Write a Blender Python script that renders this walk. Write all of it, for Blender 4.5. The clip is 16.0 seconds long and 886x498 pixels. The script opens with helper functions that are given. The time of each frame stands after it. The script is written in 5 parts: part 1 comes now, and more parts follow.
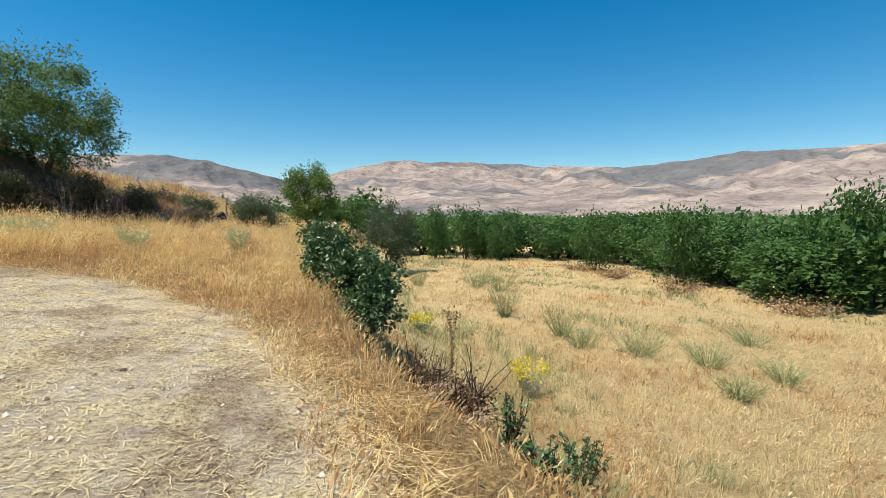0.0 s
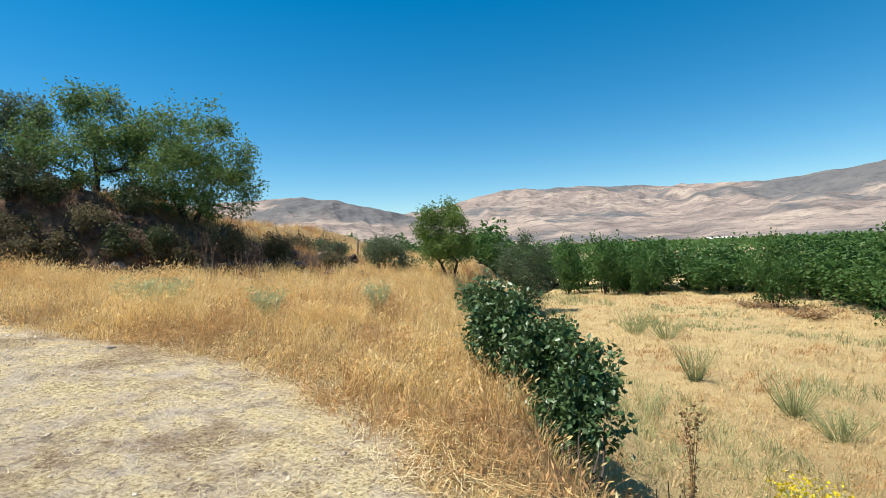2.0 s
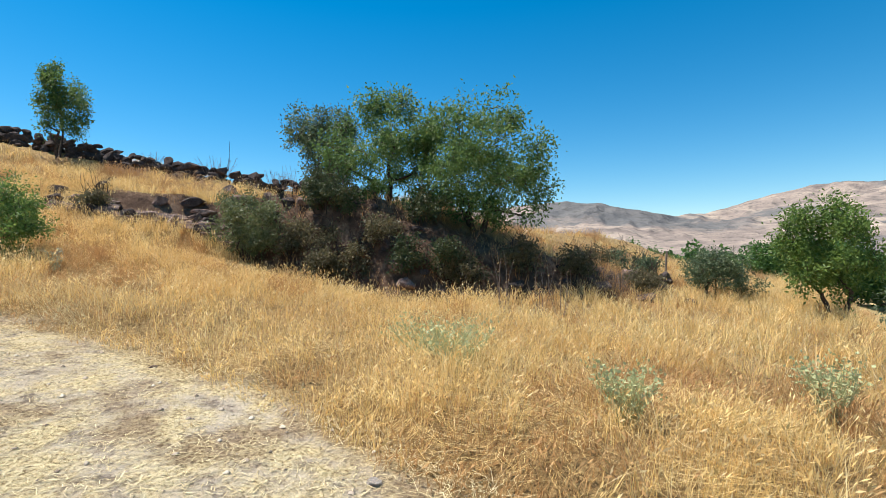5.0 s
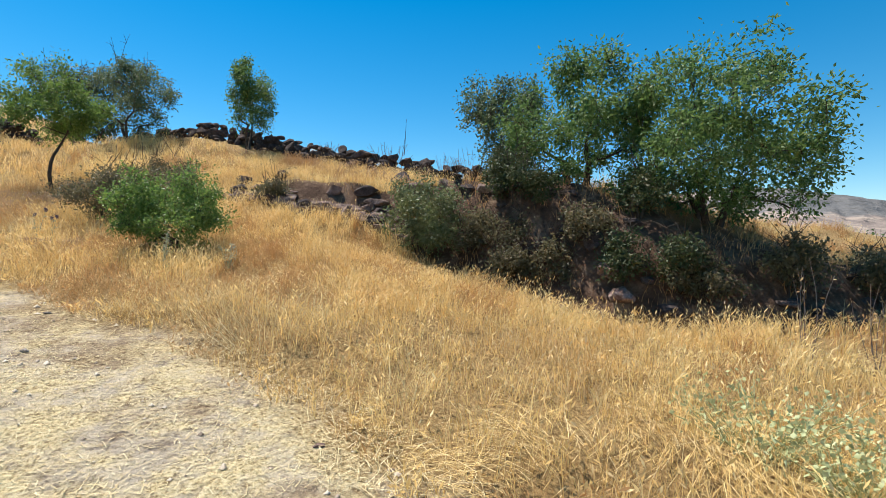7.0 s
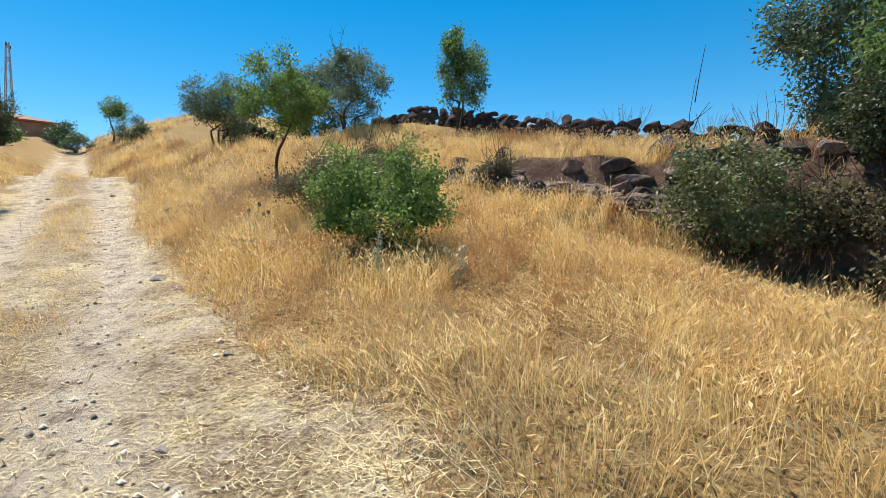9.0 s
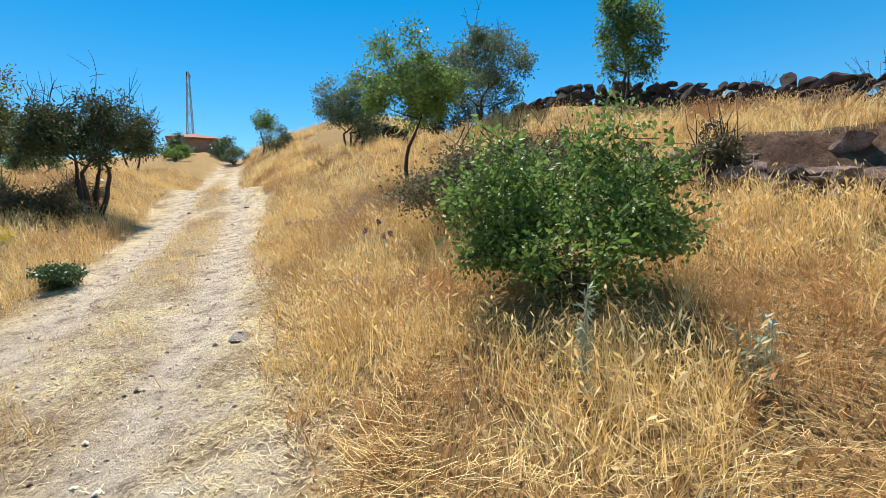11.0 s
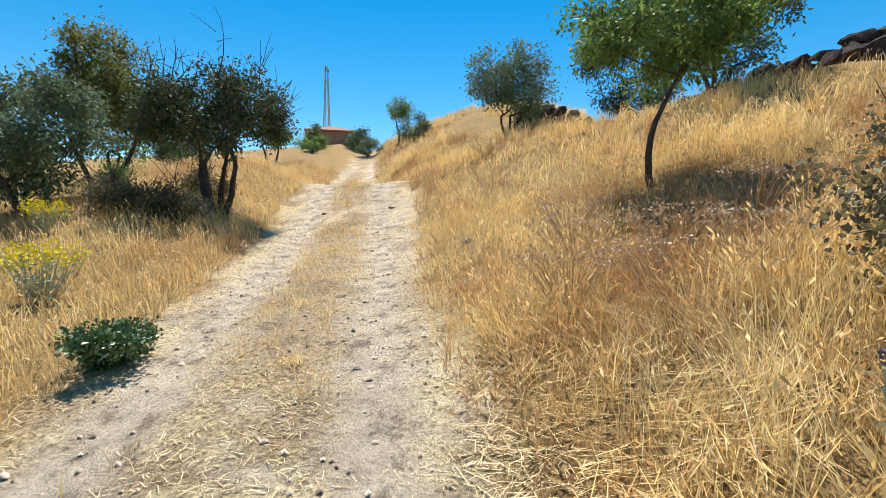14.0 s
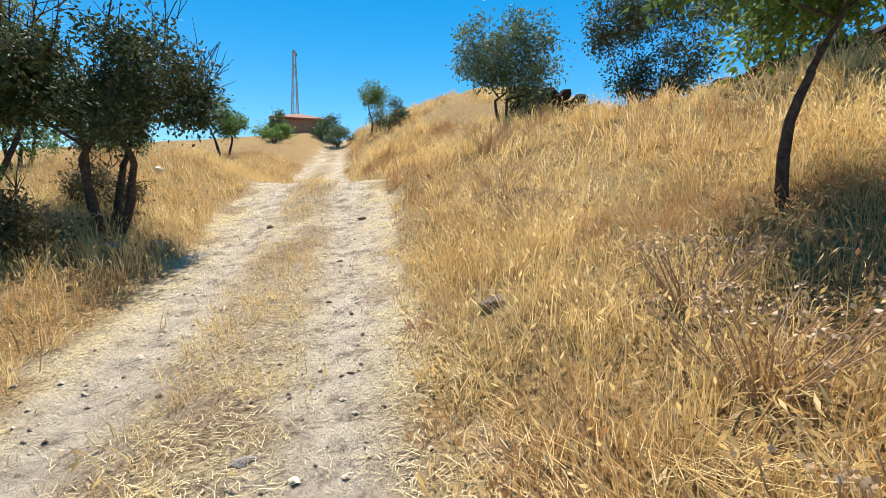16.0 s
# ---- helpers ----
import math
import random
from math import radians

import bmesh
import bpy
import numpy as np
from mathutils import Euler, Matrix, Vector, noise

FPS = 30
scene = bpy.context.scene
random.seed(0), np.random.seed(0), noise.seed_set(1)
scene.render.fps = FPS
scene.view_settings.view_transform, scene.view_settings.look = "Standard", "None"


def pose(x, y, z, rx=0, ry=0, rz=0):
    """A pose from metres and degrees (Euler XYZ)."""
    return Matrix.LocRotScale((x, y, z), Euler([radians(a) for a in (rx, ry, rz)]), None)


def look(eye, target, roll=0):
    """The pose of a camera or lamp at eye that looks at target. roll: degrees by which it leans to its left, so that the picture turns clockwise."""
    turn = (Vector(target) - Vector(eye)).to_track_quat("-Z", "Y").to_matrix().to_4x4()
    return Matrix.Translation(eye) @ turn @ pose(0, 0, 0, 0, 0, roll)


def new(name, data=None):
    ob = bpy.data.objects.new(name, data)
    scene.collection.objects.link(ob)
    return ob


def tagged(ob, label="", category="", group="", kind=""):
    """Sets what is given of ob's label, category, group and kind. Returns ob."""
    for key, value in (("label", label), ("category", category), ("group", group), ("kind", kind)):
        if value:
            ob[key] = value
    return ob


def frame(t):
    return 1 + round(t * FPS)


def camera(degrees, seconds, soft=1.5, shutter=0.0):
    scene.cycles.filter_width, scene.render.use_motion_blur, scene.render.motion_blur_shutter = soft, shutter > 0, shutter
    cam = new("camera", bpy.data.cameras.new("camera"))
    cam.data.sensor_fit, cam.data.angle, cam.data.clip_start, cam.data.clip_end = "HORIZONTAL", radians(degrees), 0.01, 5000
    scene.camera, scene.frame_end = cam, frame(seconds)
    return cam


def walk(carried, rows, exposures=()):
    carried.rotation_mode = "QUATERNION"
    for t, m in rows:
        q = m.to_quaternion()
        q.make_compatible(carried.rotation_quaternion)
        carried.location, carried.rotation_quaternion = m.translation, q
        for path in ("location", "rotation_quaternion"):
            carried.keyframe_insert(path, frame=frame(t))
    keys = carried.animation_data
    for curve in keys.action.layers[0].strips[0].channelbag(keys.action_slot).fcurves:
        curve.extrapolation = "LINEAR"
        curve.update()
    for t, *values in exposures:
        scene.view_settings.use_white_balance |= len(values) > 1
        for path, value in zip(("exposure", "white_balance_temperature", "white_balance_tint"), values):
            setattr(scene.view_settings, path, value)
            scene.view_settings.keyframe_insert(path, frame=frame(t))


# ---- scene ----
cam = camera(84.2, 16.0, soft=0.7)
METRES, EYE, TILT, LEAN, TURN = 23.0, 1.5, -3.5, 0.0, 0.0
ROWS = [
    (0.0, 0.0, 0.0, 0.0, 0.0, 0.0, -0.0),
    (0.5, -0.0128, 0.0256, 0.0044, 5.6, 1.03, 0.3),
    (1.0, -0.0236, 0.0462, 0.013, 9.95, 2.83, 1.27),
    (1.5, -0.035, 0.0713, 0.0207, 12.39, 3.61, 1.56),
    (2.0, -0.0532, 0.0959, 0.0224, 13.49, 3.51, 1.3),
    (2.5, -0.07, 0.1225, 0.0244, 16.74, 3.98, 0.96),
    (3.0, -0.0899, 0.1455, 0.0308, 21.28, 4.37, 0.34),
    (3.5, -0.1106, 0.1646, 0.0376, 27.03, 4.35, -0.05),
    (4.0, -0.1339, 0.1863, 0.0416, 33.72, 4.5, -0.64),
    (6.5, -0.2656, 0.2574, 0.0605, 55.04, 2.01, -3.21),
    (7.0, -0.2966, 0.26, 0.0629, 60.76, 1.6, -3.71),
    (7.5, -0.3283, 0.2626, 0.0647, 66.95, 0.61, -3.92),
    (8.0, -0.364, 0.2635, 0.0668, 73.03, -0.64, -4.1),
    (8.5, -0.4001, 0.2605, 0.0678, 78.13, -1.4, -4.18),
    (9.0, -0.4362, 0.261, 0.0709, 83.26, -1.59, -3.44),
    (11.5, -0.5824, 0.2264, 0.0901, 103.76, -3.13, -3.21),
    (12.0, -0.6078, 0.2079, 0.0938, 109.68, -4.89, -3.93),
    (12.5, -0.6242, 0.1902, 0.0924, 112.68, -9.3, -2.59),
    (13.0, -0.653, 0.1684, 0.0946, 114.52, -6.13, -2.89),
    (13.5, -0.6772, 0.146, 0.0962, 113.71, -4.32, -3.41),
    (14.0, -0.7047, 0.1303, 0.0966, 112.13, -4.33, -3.6),
    (14.5, -0.7317, 0.1156, 0.1043, 110.0, -4.9, -3.63),
    (15.0, -0.7604, 0.1009, 0.1054, 107.15, -5.89, -3.98),
    (15.5, -0.7936, 0.0901, 0.1081, 107.13, -5.03, -3.57),
    (16.0, -0.8175, 0.0724, 0.1128, 109.16, -5.28, -3.56),
]
walk(cam, [(t, pose(0, 0, EYE, TILT, LEAN, TURN) @ pose(METRES * x, METRES * y, METRES * z, 90 + pitch, roll, yaw)) for t, x, y, z, yaw, pitch, roll in ROWS],
     exposures=[(0, 0.45), (2.5, 0.6), (4, 0.66), (7, 0.7), (9, 0.66), (12, 0.68), (16, 0.72)])


# ---- world, sun and exposure ----
SUN_AZ, SUN_EL = radians(-114), radians(65)
world = bpy.data.worlds.new("sky_world")
scene.world = world
world.use_nodes = True
wn = world.node_tree.nodes
sky = wn.new("ShaderNodeTexSky")
sky.sky_type = "NISHITA"
sky.sun_disc = False
sky.sun_elevation, sky.sun_rotation = SUN_EL, SUN_AZ
sky.altitude, sky.air_density, sky.dust_density, sky.ozone_density = 300, 1.0, 0.0, 1.6
wn["Background"].inputs["Strength"].default_value = 0.094
deep = wn.new("ShaderNodeHueSaturation")
deep.inputs["Saturation"].default_value = 1.5
deep.inputs["Hue"].default_value = 0.49
world.node_tree.links.new(sky.outputs[0], deep.inputs["Color"])
world.node_tree.links.new(deep.outputs[0], wn["Background"].inputs["Color"])
sun = new("sun", bpy.data.lights.new("sun", "SUN"))
sun.data.energy, sun.data.angle, sun.data.color = 5.0, radians(0.5), (1.0, 0.95, 0.86)
sun_dir = Vector((math.sin(SUN_AZ) * math.cos(SUN_EL), math.cos(SUN_AZ) * math.cos(SUN_EL), math.sin(SUN_EL)))
sun.matrix_world = look(sun_dir * 60, (0, 0, 0))


# ---- small tools ----
def vnoise(x, y, seed=0):
    """Smooth value noise in 0..1."""
    x, y = np.asarray(x, float), np.asarray(y, float)
    xi, yi = np.floor(x).astype(np.int64), np.floor(y).astype(np.int64)
    u, v = x - xi, y - yi
    u, v = u * u * (3 - 2 * u), v * v * (3 - 2 * v)

    def h(i, j):
        n = (i * 374761393 + j * 668265263 + seed * 974634777) & 0x7FFFFFFF
        n = ((n ^ (n >> 13)) * 1274126177) & 0x7FFFFFFF
        return ((n ^ (n >> 16)) & 0xFFFF) / 65535.0
    return (h(xi, yi) * (1 - u) + h(xi + 1, yi) * u) * (1 - v) + (h(xi, yi + 1) * (1 - u) + h(xi + 1, yi + 1) * u) * v


def fractal(x, y, octaves=4, seed=0):
    t, a, s = 0.0, 0.5, 0.0
    for k in range(octaves):
        t = t + a * vnoise(x * 2 ** k, y * 2 ** k, seed + k)
        s += a
        a *= 0.5
    return t / s


def smooth(v, a=0.0, b=1.0):
    u = np.clip((np.asarray(v, float) - a) / (b - a), 0, 1)
    return u * u * (3 - 2 * u)


def beside(x, y, line):
    """Signed distance from a line of points: positive on its left."""
    x, y = np.asarray(x, float), np.asarray(y, float)
    best, sign = np.full(np.broadcast(x, y).shape, 1e9), np.ones(np.broadcast(x, y).shape)
    last = len(line) - 2
    for k, ((ax, ay), (bx, by)) in enumerate(zip(line, line[1:])):
        dx, dy = bx - ax, by - ay
        lo = -1e6 if k == 0 else 0.0
        hi = 1e6 if k == last else 1.0
        s = np.clip(((x - ax) * dx + (y - ay) * dy) / (dx * dx + dy * dy), lo, hi)
        d = np.hypot(x - ax - s * dx, y - ay - s * dy)
        side = np.sign(dx * (y - ay) - dy * (x - ax))
        sign = np.where(d < best - 1e-9, side, sign)
        best = np.minimum(best, d)
    return best * sign


def mesh_of(name, verts, tris, mat, smooth_shade=False):
    """A mesh from arrays of vertices and triangles."""
    verts, tris = np.asarray(verts, np.float32), np.asarray(tris, np.int32)
    me = bpy.data.meshes.new(name)
    me.vertices.add(len(verts))
    me.vertices.foreach_set("co", verts.ravel())
    me.loops.add(tris.size)
    me.loops.foreach_set("vertex_index", tris.ravel())
    me.polygons.add(len(tris))
    me.polygons.foreach_set("loop_start", np.arange(0, tris.size, 3, dtype=np.int32))
    me.polygons.foreach_set("loop_total", np.full(len(tris), 3, np.int32))
    if smooth_shade:
        me.polygons.foreach_set("use_smooth", np.ones(len(tris), bool))
    me.update(calc_edges=True)
    me.materials.append(mat)
    return me


def child(name, me, parent, label=""):
    ob = new(name, me)
    ob.parent = parent
    return tagged(ob, label)


def part(name, bm, mat, parent, label=""):
    """Links a bmesh as one mesh object under a thing or a part."""
    me = bpy.data.meshes.new(name)
    bm.to_mesh(me)
    bm.free()
    me.materials.append(mat)
    ob = new(name, me)
    ob.parent = parent
    return tagged(ob, label)


def base_at(name, x, y, z=None, turn=0.0):
    """An Empty on the ground that carries a thing."""
    ob = new(name)
    ob.matrix_basis = pose(x, y, float(ground(x, y)) if z is None else z, 0, 0, turn)
    return ob


# ---- materials ----
class Mat:
    """Short node builder."""

    def __init__(self, name, rough=0.9, spec=0.2):
        self.m = bpy.data.materials.new(name)
        self.m.use_nodes = True
        self.t = self.m.node_tree
        self.b = self.t.nodes["Principled BSDF"]
        self.b.inputs["Roughness"].default_value = rough
        self.b.inputs["Specular IOR Level"].default_value = spec

    def node(self, kind, **values):
        n = self.t.nodes.new(kind)
        for k, v in values.items():
            n.inputs[k.replace("_", " ")].default_value = v
        return n

    def link(self, a, b):
        self.t.links.new(a, b)

    def coords(self):
        return self.node("ShaderNodeNewGeometry").outputs["Position"]

    def noise(self, scale, detail=4.0, rough=0.6, vec=None):
        n = self.node("ShaderNodeTexNoise", Scale=scale, Detail=detail, Roughness=rough)
        self.link(vec if vec is not None else self.coords(), n.inputs["Vector"])
        return n.outputs["Fac"]

    def ramp(self, fac, stops):
        n = self.t.nodes.new("ShaderNodeValToRGB")
        el = n.color_ramp.elements
        while len(el) < len(stops):
            el.new(0.5)
        for e, (p, c) in zip(el, stops):
            e.position, e.color = p, (*c, 1)
        self.link(fac, n.inputs["Fac"])
        return n.outputs["Color"]

    def mix(self, fac, a, b):
        n = self.t.nodes.new("ShaderNodeMix")
        n.data_type = "RGBA"
        for sock, v in ((n.inputs[0], fac), (n.inputs[6], a), (n.inputs[7], b)):
            if isinstance(v, (int, float)):
                sock.default_value = v
            elif isinstance(v, tuple):
                sock.default_value = (*v, 1)
            else:
                self.link(v, sock)
        return n.outputs[2]

    def bump(self, height, strength=0.5, dist=0.02):
        n = self.node("ShaderNodeBump", Strength=strength, Distance=dist)
        self.link(height, n.inputs["Height"])
        self.link(n.outputs["Normal"], self.b.inputs["Normal"])

    def color(self, c):
        if isinstance(c, tuple):
            self.b.inputs["Base Color"].default_value = (*c, 1)
        else:
            self.link(c, self.b.inputs["Base Color"])
        return self.m

    def island(self):
        return self.node("ShaderNodeNewGeometry").outputs["Random Per Island"]

    def through_light(self, c, amount):
        """Thin leaves and blades let part of the light through."""
        tr = self.node("ShaderNodeBsdfTranslucent")
        self.link(c, tr.inputs["Color"])
        mx = self.node("ShaderNodeMixShader")
        mx.inputs[0].default_value = amount
        self.link(self.b.outputs[0], mx.inputs[1])
        self.link(tr.outputs[0], mx.inputs[2])
        self.link(mx.outputs[0], self.t.nodes["Material Output"].inputs["Surface"])


def leaf_mat(name, dark, mid, light, thin=0.42, rough=0.55, spec=0.3):
    dark, mid, light = [tuple(min(0.9, v * 1.55) for v in q) for q in (dark, mid, light)]
    m = Mat(name, rough, spec)
    c = m.ramp(m.island(), [(0.0, dark), (0.55, mid), (1.0, light)])
    patch = m.noise(1.3, 3)
    c2 = m.mix(patch, c, m.ramp(m.island(), [(0.0, mid), (1.0, dark)]))
    m.color(c2)
    m.through_light(c2, thin)
    return m.m


def grass_mat(name, stops, patch_stops, amount=0.5, thin=0.3, scale=0.6):
    m = Mat(name, 0.75, 0.2)
    c = m.ramp(m.island(), stops)
    p = m.ramp(m.noise(scale, 4), patch_stops)
    c2 = m.mix(amount, c, p)
    m.color(c2)
    m.through_light(c2, thin)
    return m.m


def bark_mat(name, dark, light):
    m = Mat(name, 0.95, 0.1)
    n = m.noise(18, 6, 0.7)
    m.bump(n, 0.8, 0.02)
    return m.color(m.ramp(n, [(0.3, dark), (0.7, light)]))


def rock_mat(name, dark, mid, light, scale=5.0):
    m = Mat(name, 0.95, 0.15)
    n = m.noise(scale, 8, 0.65)
    f = m.noise(scale * 7, 5, 0.7)
    m.bump(f, 0.9, 0.03)
    c = m.ramp(n, [(0.3, dark), (0.5, mid), (0.72, light)])
    return m.color(m.mix(0.35, c, m.ramp(f, [(0.35, dark), (0.65, light)])))


def plain_mat(name, a, b, scale=8.0, rough=0.8):
    m = Mat(name, rough, 0.3)
    n = m.noise(scale, 5)
    m.bump(n, 0.2, 0.01)
    return m.color(m.ramp(n, [(0.35, a), (0.65, b)]))


def ground_mat():
    m = Mat("dry_ground", 0.95, 0.1)
    att = {}
    for k in ("mown", "rut", "strip", "field", "bank", "far"):
        a = m.t.nodes.new("ShaderNodeAttribute")
        a.attribute_name = k
        att[k] = a.outputs["Fac"]
    mid, fine = m.noise(2.2, 6, 0.7), m.noise(26, 6, 0.75)
    speck = m.noise(70, 3, 0.8)
    # brown ground beneath tall grass, darkened to stand for shadow between tufts
    under = m.ramp(fine, [(0.35, (0.18, 0.105, 0.045)), (0.5, (0.38, 0.245, 0.105)), (0.65, (0.6, 0.42, 0.2))])
    straw = m.ramp(fine, [(0.38, (0.32, 0.22, 0.11)), (0.46, (0.68, 0.52, 0.28)), (0.58, (0.94, 0.79, 0.48))])
    soft = m.node("ShaderNodeMath")
    soft.operation = "MULTIPLY_ADD"
    m.link(fine, soft.inputs[0])
    m.link(m.noise(4.5, 6, 0.62), soft.inputs[2])
    soft.inputs[1].default_value = 0.45
    shift = m.node("ShaderNodeMath")
    shift.operation = "SUBTRACT"
    m.link(soft.outputs[0], shift.inputs[0])
    shift.inputs[1].default_value = 0.22
    dirt = m.ramp(shift.outputs[0], [(0.36, (0.30, 0.235, 0.18)), (0.45, (0.56, 0.455, 0.345)), (0.62, (0.74, 0.62, 0.47))])
    brown = m.ramp(fine, [(0.36, (0.14, 0.085, 0.05)), (0.5, (0.33, 0.22, 0.13)), (0.64, (0.55, 0.39, 0.22))])
    field = m.ramp(mid, [(0.3, (0.34, 0.23, 0.11)), (0.5, (0.52, 0.38, 0.18)), (0.7, (0.62, 0.47, 0.22))])
    field = m.mix(0.5, field, m.ramp(fine, [(0.36, (0.27, 0.18, 0.09)), (0.5, (0.54, 0.40, 0.20)), (0.64, (0.76, 0.60, 0.32))]))
    # red-brown bank earth, with the bank's shade darkened into its colour
    shaded_soil = m.ramp(mid, [(0.3, (0.06, 0.036, 0.025)), (0.5, (0.14, 0.085, 0.058)), (0.7, (0.29, 0.195, 0.13))])
    far = m.ramp(m.noise(0.02, 6), [(0.35, (0.28, 0.2, 0.12)), (0.6, (0.45, 0.34, 0.2))])
    mown = m.mix(m.ramp(mid, [(0.42, (0, 0, 0)), (0.6, (1, 1, 1))]), straw, dirt)
    mown = m.mix(m.ramp(m.noise(0.9, 5, 0.65), [(0.50, (0, 0, 0)), (0.60, (0.75, 0.75, 0.75))]), mown, brown)
    mown = m.mix(att["rut"], mown, dirt)
    mown = m.mix(att["strip"], mown, brown)
    mown = m.mix(m.ramp(speck, [(0.64, (0, 0, 0)), (0.7, (0.7, 0.7, 0.7))]), mown, (0.24, 0.17, 0.11))
    c = m.mix(att["mown"], under, mown)
    c = m.mix(att["field"], c, field)
    c = m.mix(att["bank"], c, shaded_soil)
    c = m.mix(att["far"], c, far)
    coarse = m.node("ShaderNodeMath")
    coarse.operation = "ADD"
    m.link(fine, coarse.inputs[0])
    m.link(m.noise(8, 4, 0.6), coarse.inputs[1])
    m.bump(coarse.outputs[0], 1.0, 0.07)
    return m.color(c)


def mountain_mat():
    m = Mat("bare_mountain", 1.0, 0.0)
    big, mid, fine = m.noise(0.0016, 6, 0.6), m.noise(0.007, 8, 0.62), m.noise(0.03, 5, 0.7)
    c = m.ramp(mid, [(0.32, (0.17, 0.14, 0.13)), (0.5, (0.30, 0.24, 0.205)), (0.66, (0.44, 0.355, 0.285))])
    c = m.mix(m.ramp(big, [(0.5, (0, 0, 0)), (0.57, (0.85, 0.85, 0.85))]), c, (0.125, 0.13, 0.135))
    c = m.mix(m.ramp(fine, [(0.52, (0, 0, 0)), (0.62, (0.6, 0.6, 0.6))]), c, (0.10, 0.095, 0.09))
    m.bump(mid, 1.0, 45)
    return m.color(c)


MAT_GROUND = ground_mat()
MAT_MOUNTAIN = mountain_mat()
GOLD = [(0.0, (0.34, 0.205, 0.08)), (0.3, (0.70, 0.49, 0.20)), (0.65, (0.92, 0.725, 0.35)), (1.0, (0.97, 0.88, 0.61))]
MAT_TALL = grass_mat("golden_grass", GOLD, [(0.35, (0.62, 0.36, 0.13)), (0.5, (0.84, 0.58, 0.22)), (0.68, (0.93, 0.75, 0.38))], 0.5, 0.4)
MAT_RUST = grass_mat("rusty_dry_weeds", [(0.0, (0.36, 0.19, 0.08)), (0.6, (0.60, 0.36, 0.155)), (1.0, (0.8, 0.55, 0.28))],
                     [(0.3, (0.42, 0.22, 0.095)), (0.7, (0.68, 0.43, 0.19))])
MAT_STRAW = grass_mat("cut_straw", [(0.0, (0.42, 0.29, 0.14)), (0.4, (0.76, 0.60, 0.33)), (1.0, (0.95, 0.84, 0.56))],
                      [(0.3, (0.5, 0.38, 0.2)), (0.7, (0.75, 0.63, 0.38))], 0.4, 0.1)
MAT_PALE = grass_mat("pale_field_grass", [(0.0, (0.48, 0.34, 0.16)), (0.5, (0.72, 0.56, 0.29)), (1.0, (0.86, 0.73, 0.44))],
                     [(0.35, (0.58, 0.40, 0.2)), (0.65, (0.8, 0.64, 0.33))], 0.5)
MAT_GREYGREEN = grass_mat("grey_green_weeds", [(0.0, (0.22, 0.24, 0.10)), (1.0, (0.46, 0.47, 0.25))],
                          [(0.3, (0.28, 0.28, 0.13)), (0.7, (0.5, 0.46, 0.22))])
MAT_ALMOND = leaf_mat("almond_leaves", (0.036, 0.068, 0.02), (0.09, 0.148, 0.042), (0.21, 0.27, 0.095), 0.45, 0.5, 0.3)
MAT_YOUNG = leaf_mat("young_almond_leaves", (0.04, 0.075, 0.015), (0.10, 0.155, 0.035), (0.22, 0.29, 0.075), 0.45, 0.5, 0.3)
MAT_DARKLEAF = leaf_mat("dark_tree_leaves", (0.02, 0.032, 0.015), (0.048, 0.065, 0.026), (0.125, 0.105, 0.055), 0.3, 0.55, 0.25)
MAT_OLIVE = leaf_mat("greyish_leaves", (0.04, 0.062, 0.03), (0.085, 0.115, 0.06), (0.19, 0.22, 0.12), 0.38, 0.5, 0.3)
MAT_SAGE = leaf_mat("pale_olive_leaves", (0.05, 0.065, 0.025), (0.12, 0.14, 0.06), (0.24, 0.24, 0.12), 0.35, 0.5, 0.4)
MAT_SHRUB = leaf_mat("glossy_shrub_leaves", (0.022, 0.048, 0.016), (0.056, 0.10, 0.030), (0.13, 0.18, 0.08), 0.15, 0.4, 0.5)
MAT_ORCHARD = leaf_mat("orchard_leaves", (0.022, 0.055, 0.015), (0.056, 0.115, 0.026), (0.13, 0.20, 0.055))
MAT_BUSH = leaf_mat("bright_bush_leaves", (0.045, 0.085, 0.02), (0.105, 0.175, 0.042), (0.28, 0.34, 0.09), 0.48, 0.45, 0.35)
MAT_BRAMBLE = leaf_mat("bramble_leaves", (0.06, 0.045, 0.027), (0.105, 0.098, 0.048), (0.21, 0.17, 0.105))
MAT_YELLOWLEAF = leaf_mat("yellowing_leaves", (0.05, 0.06, 0.015), (0.11, 0.12, 0.03), (0.22, 0.16, 0.05))
MAT_BARK = bark_mat("dark_bark", (0.035, 0.025, 0.02), (0.13, 0.10, 0.08))
MAT_TWIG = bark_mat("grey_twig", (0.16, 0.12, 0.10), (0.32, 0.26, 0.22))
MAT_BLACKROCK = rock_mat("black_basalt", (0.018, 0.014, 0.014), (0.06, 0.045, 0.042), (0.17, 0.13, 0.115))
MAT_REDROCK = rock_mat("red_brown_rock", (0.05, 0.03, 0.024), (0.20, 0.13, 0.105), (0.42, 0.31, 0.26))
MAT_GREYROCK = rock_mat("grey_field_stone", (0.2, 0.17, 0.15), (0.38, 0.33, 0.29), (0.56, 0.50, 0.44), 9)

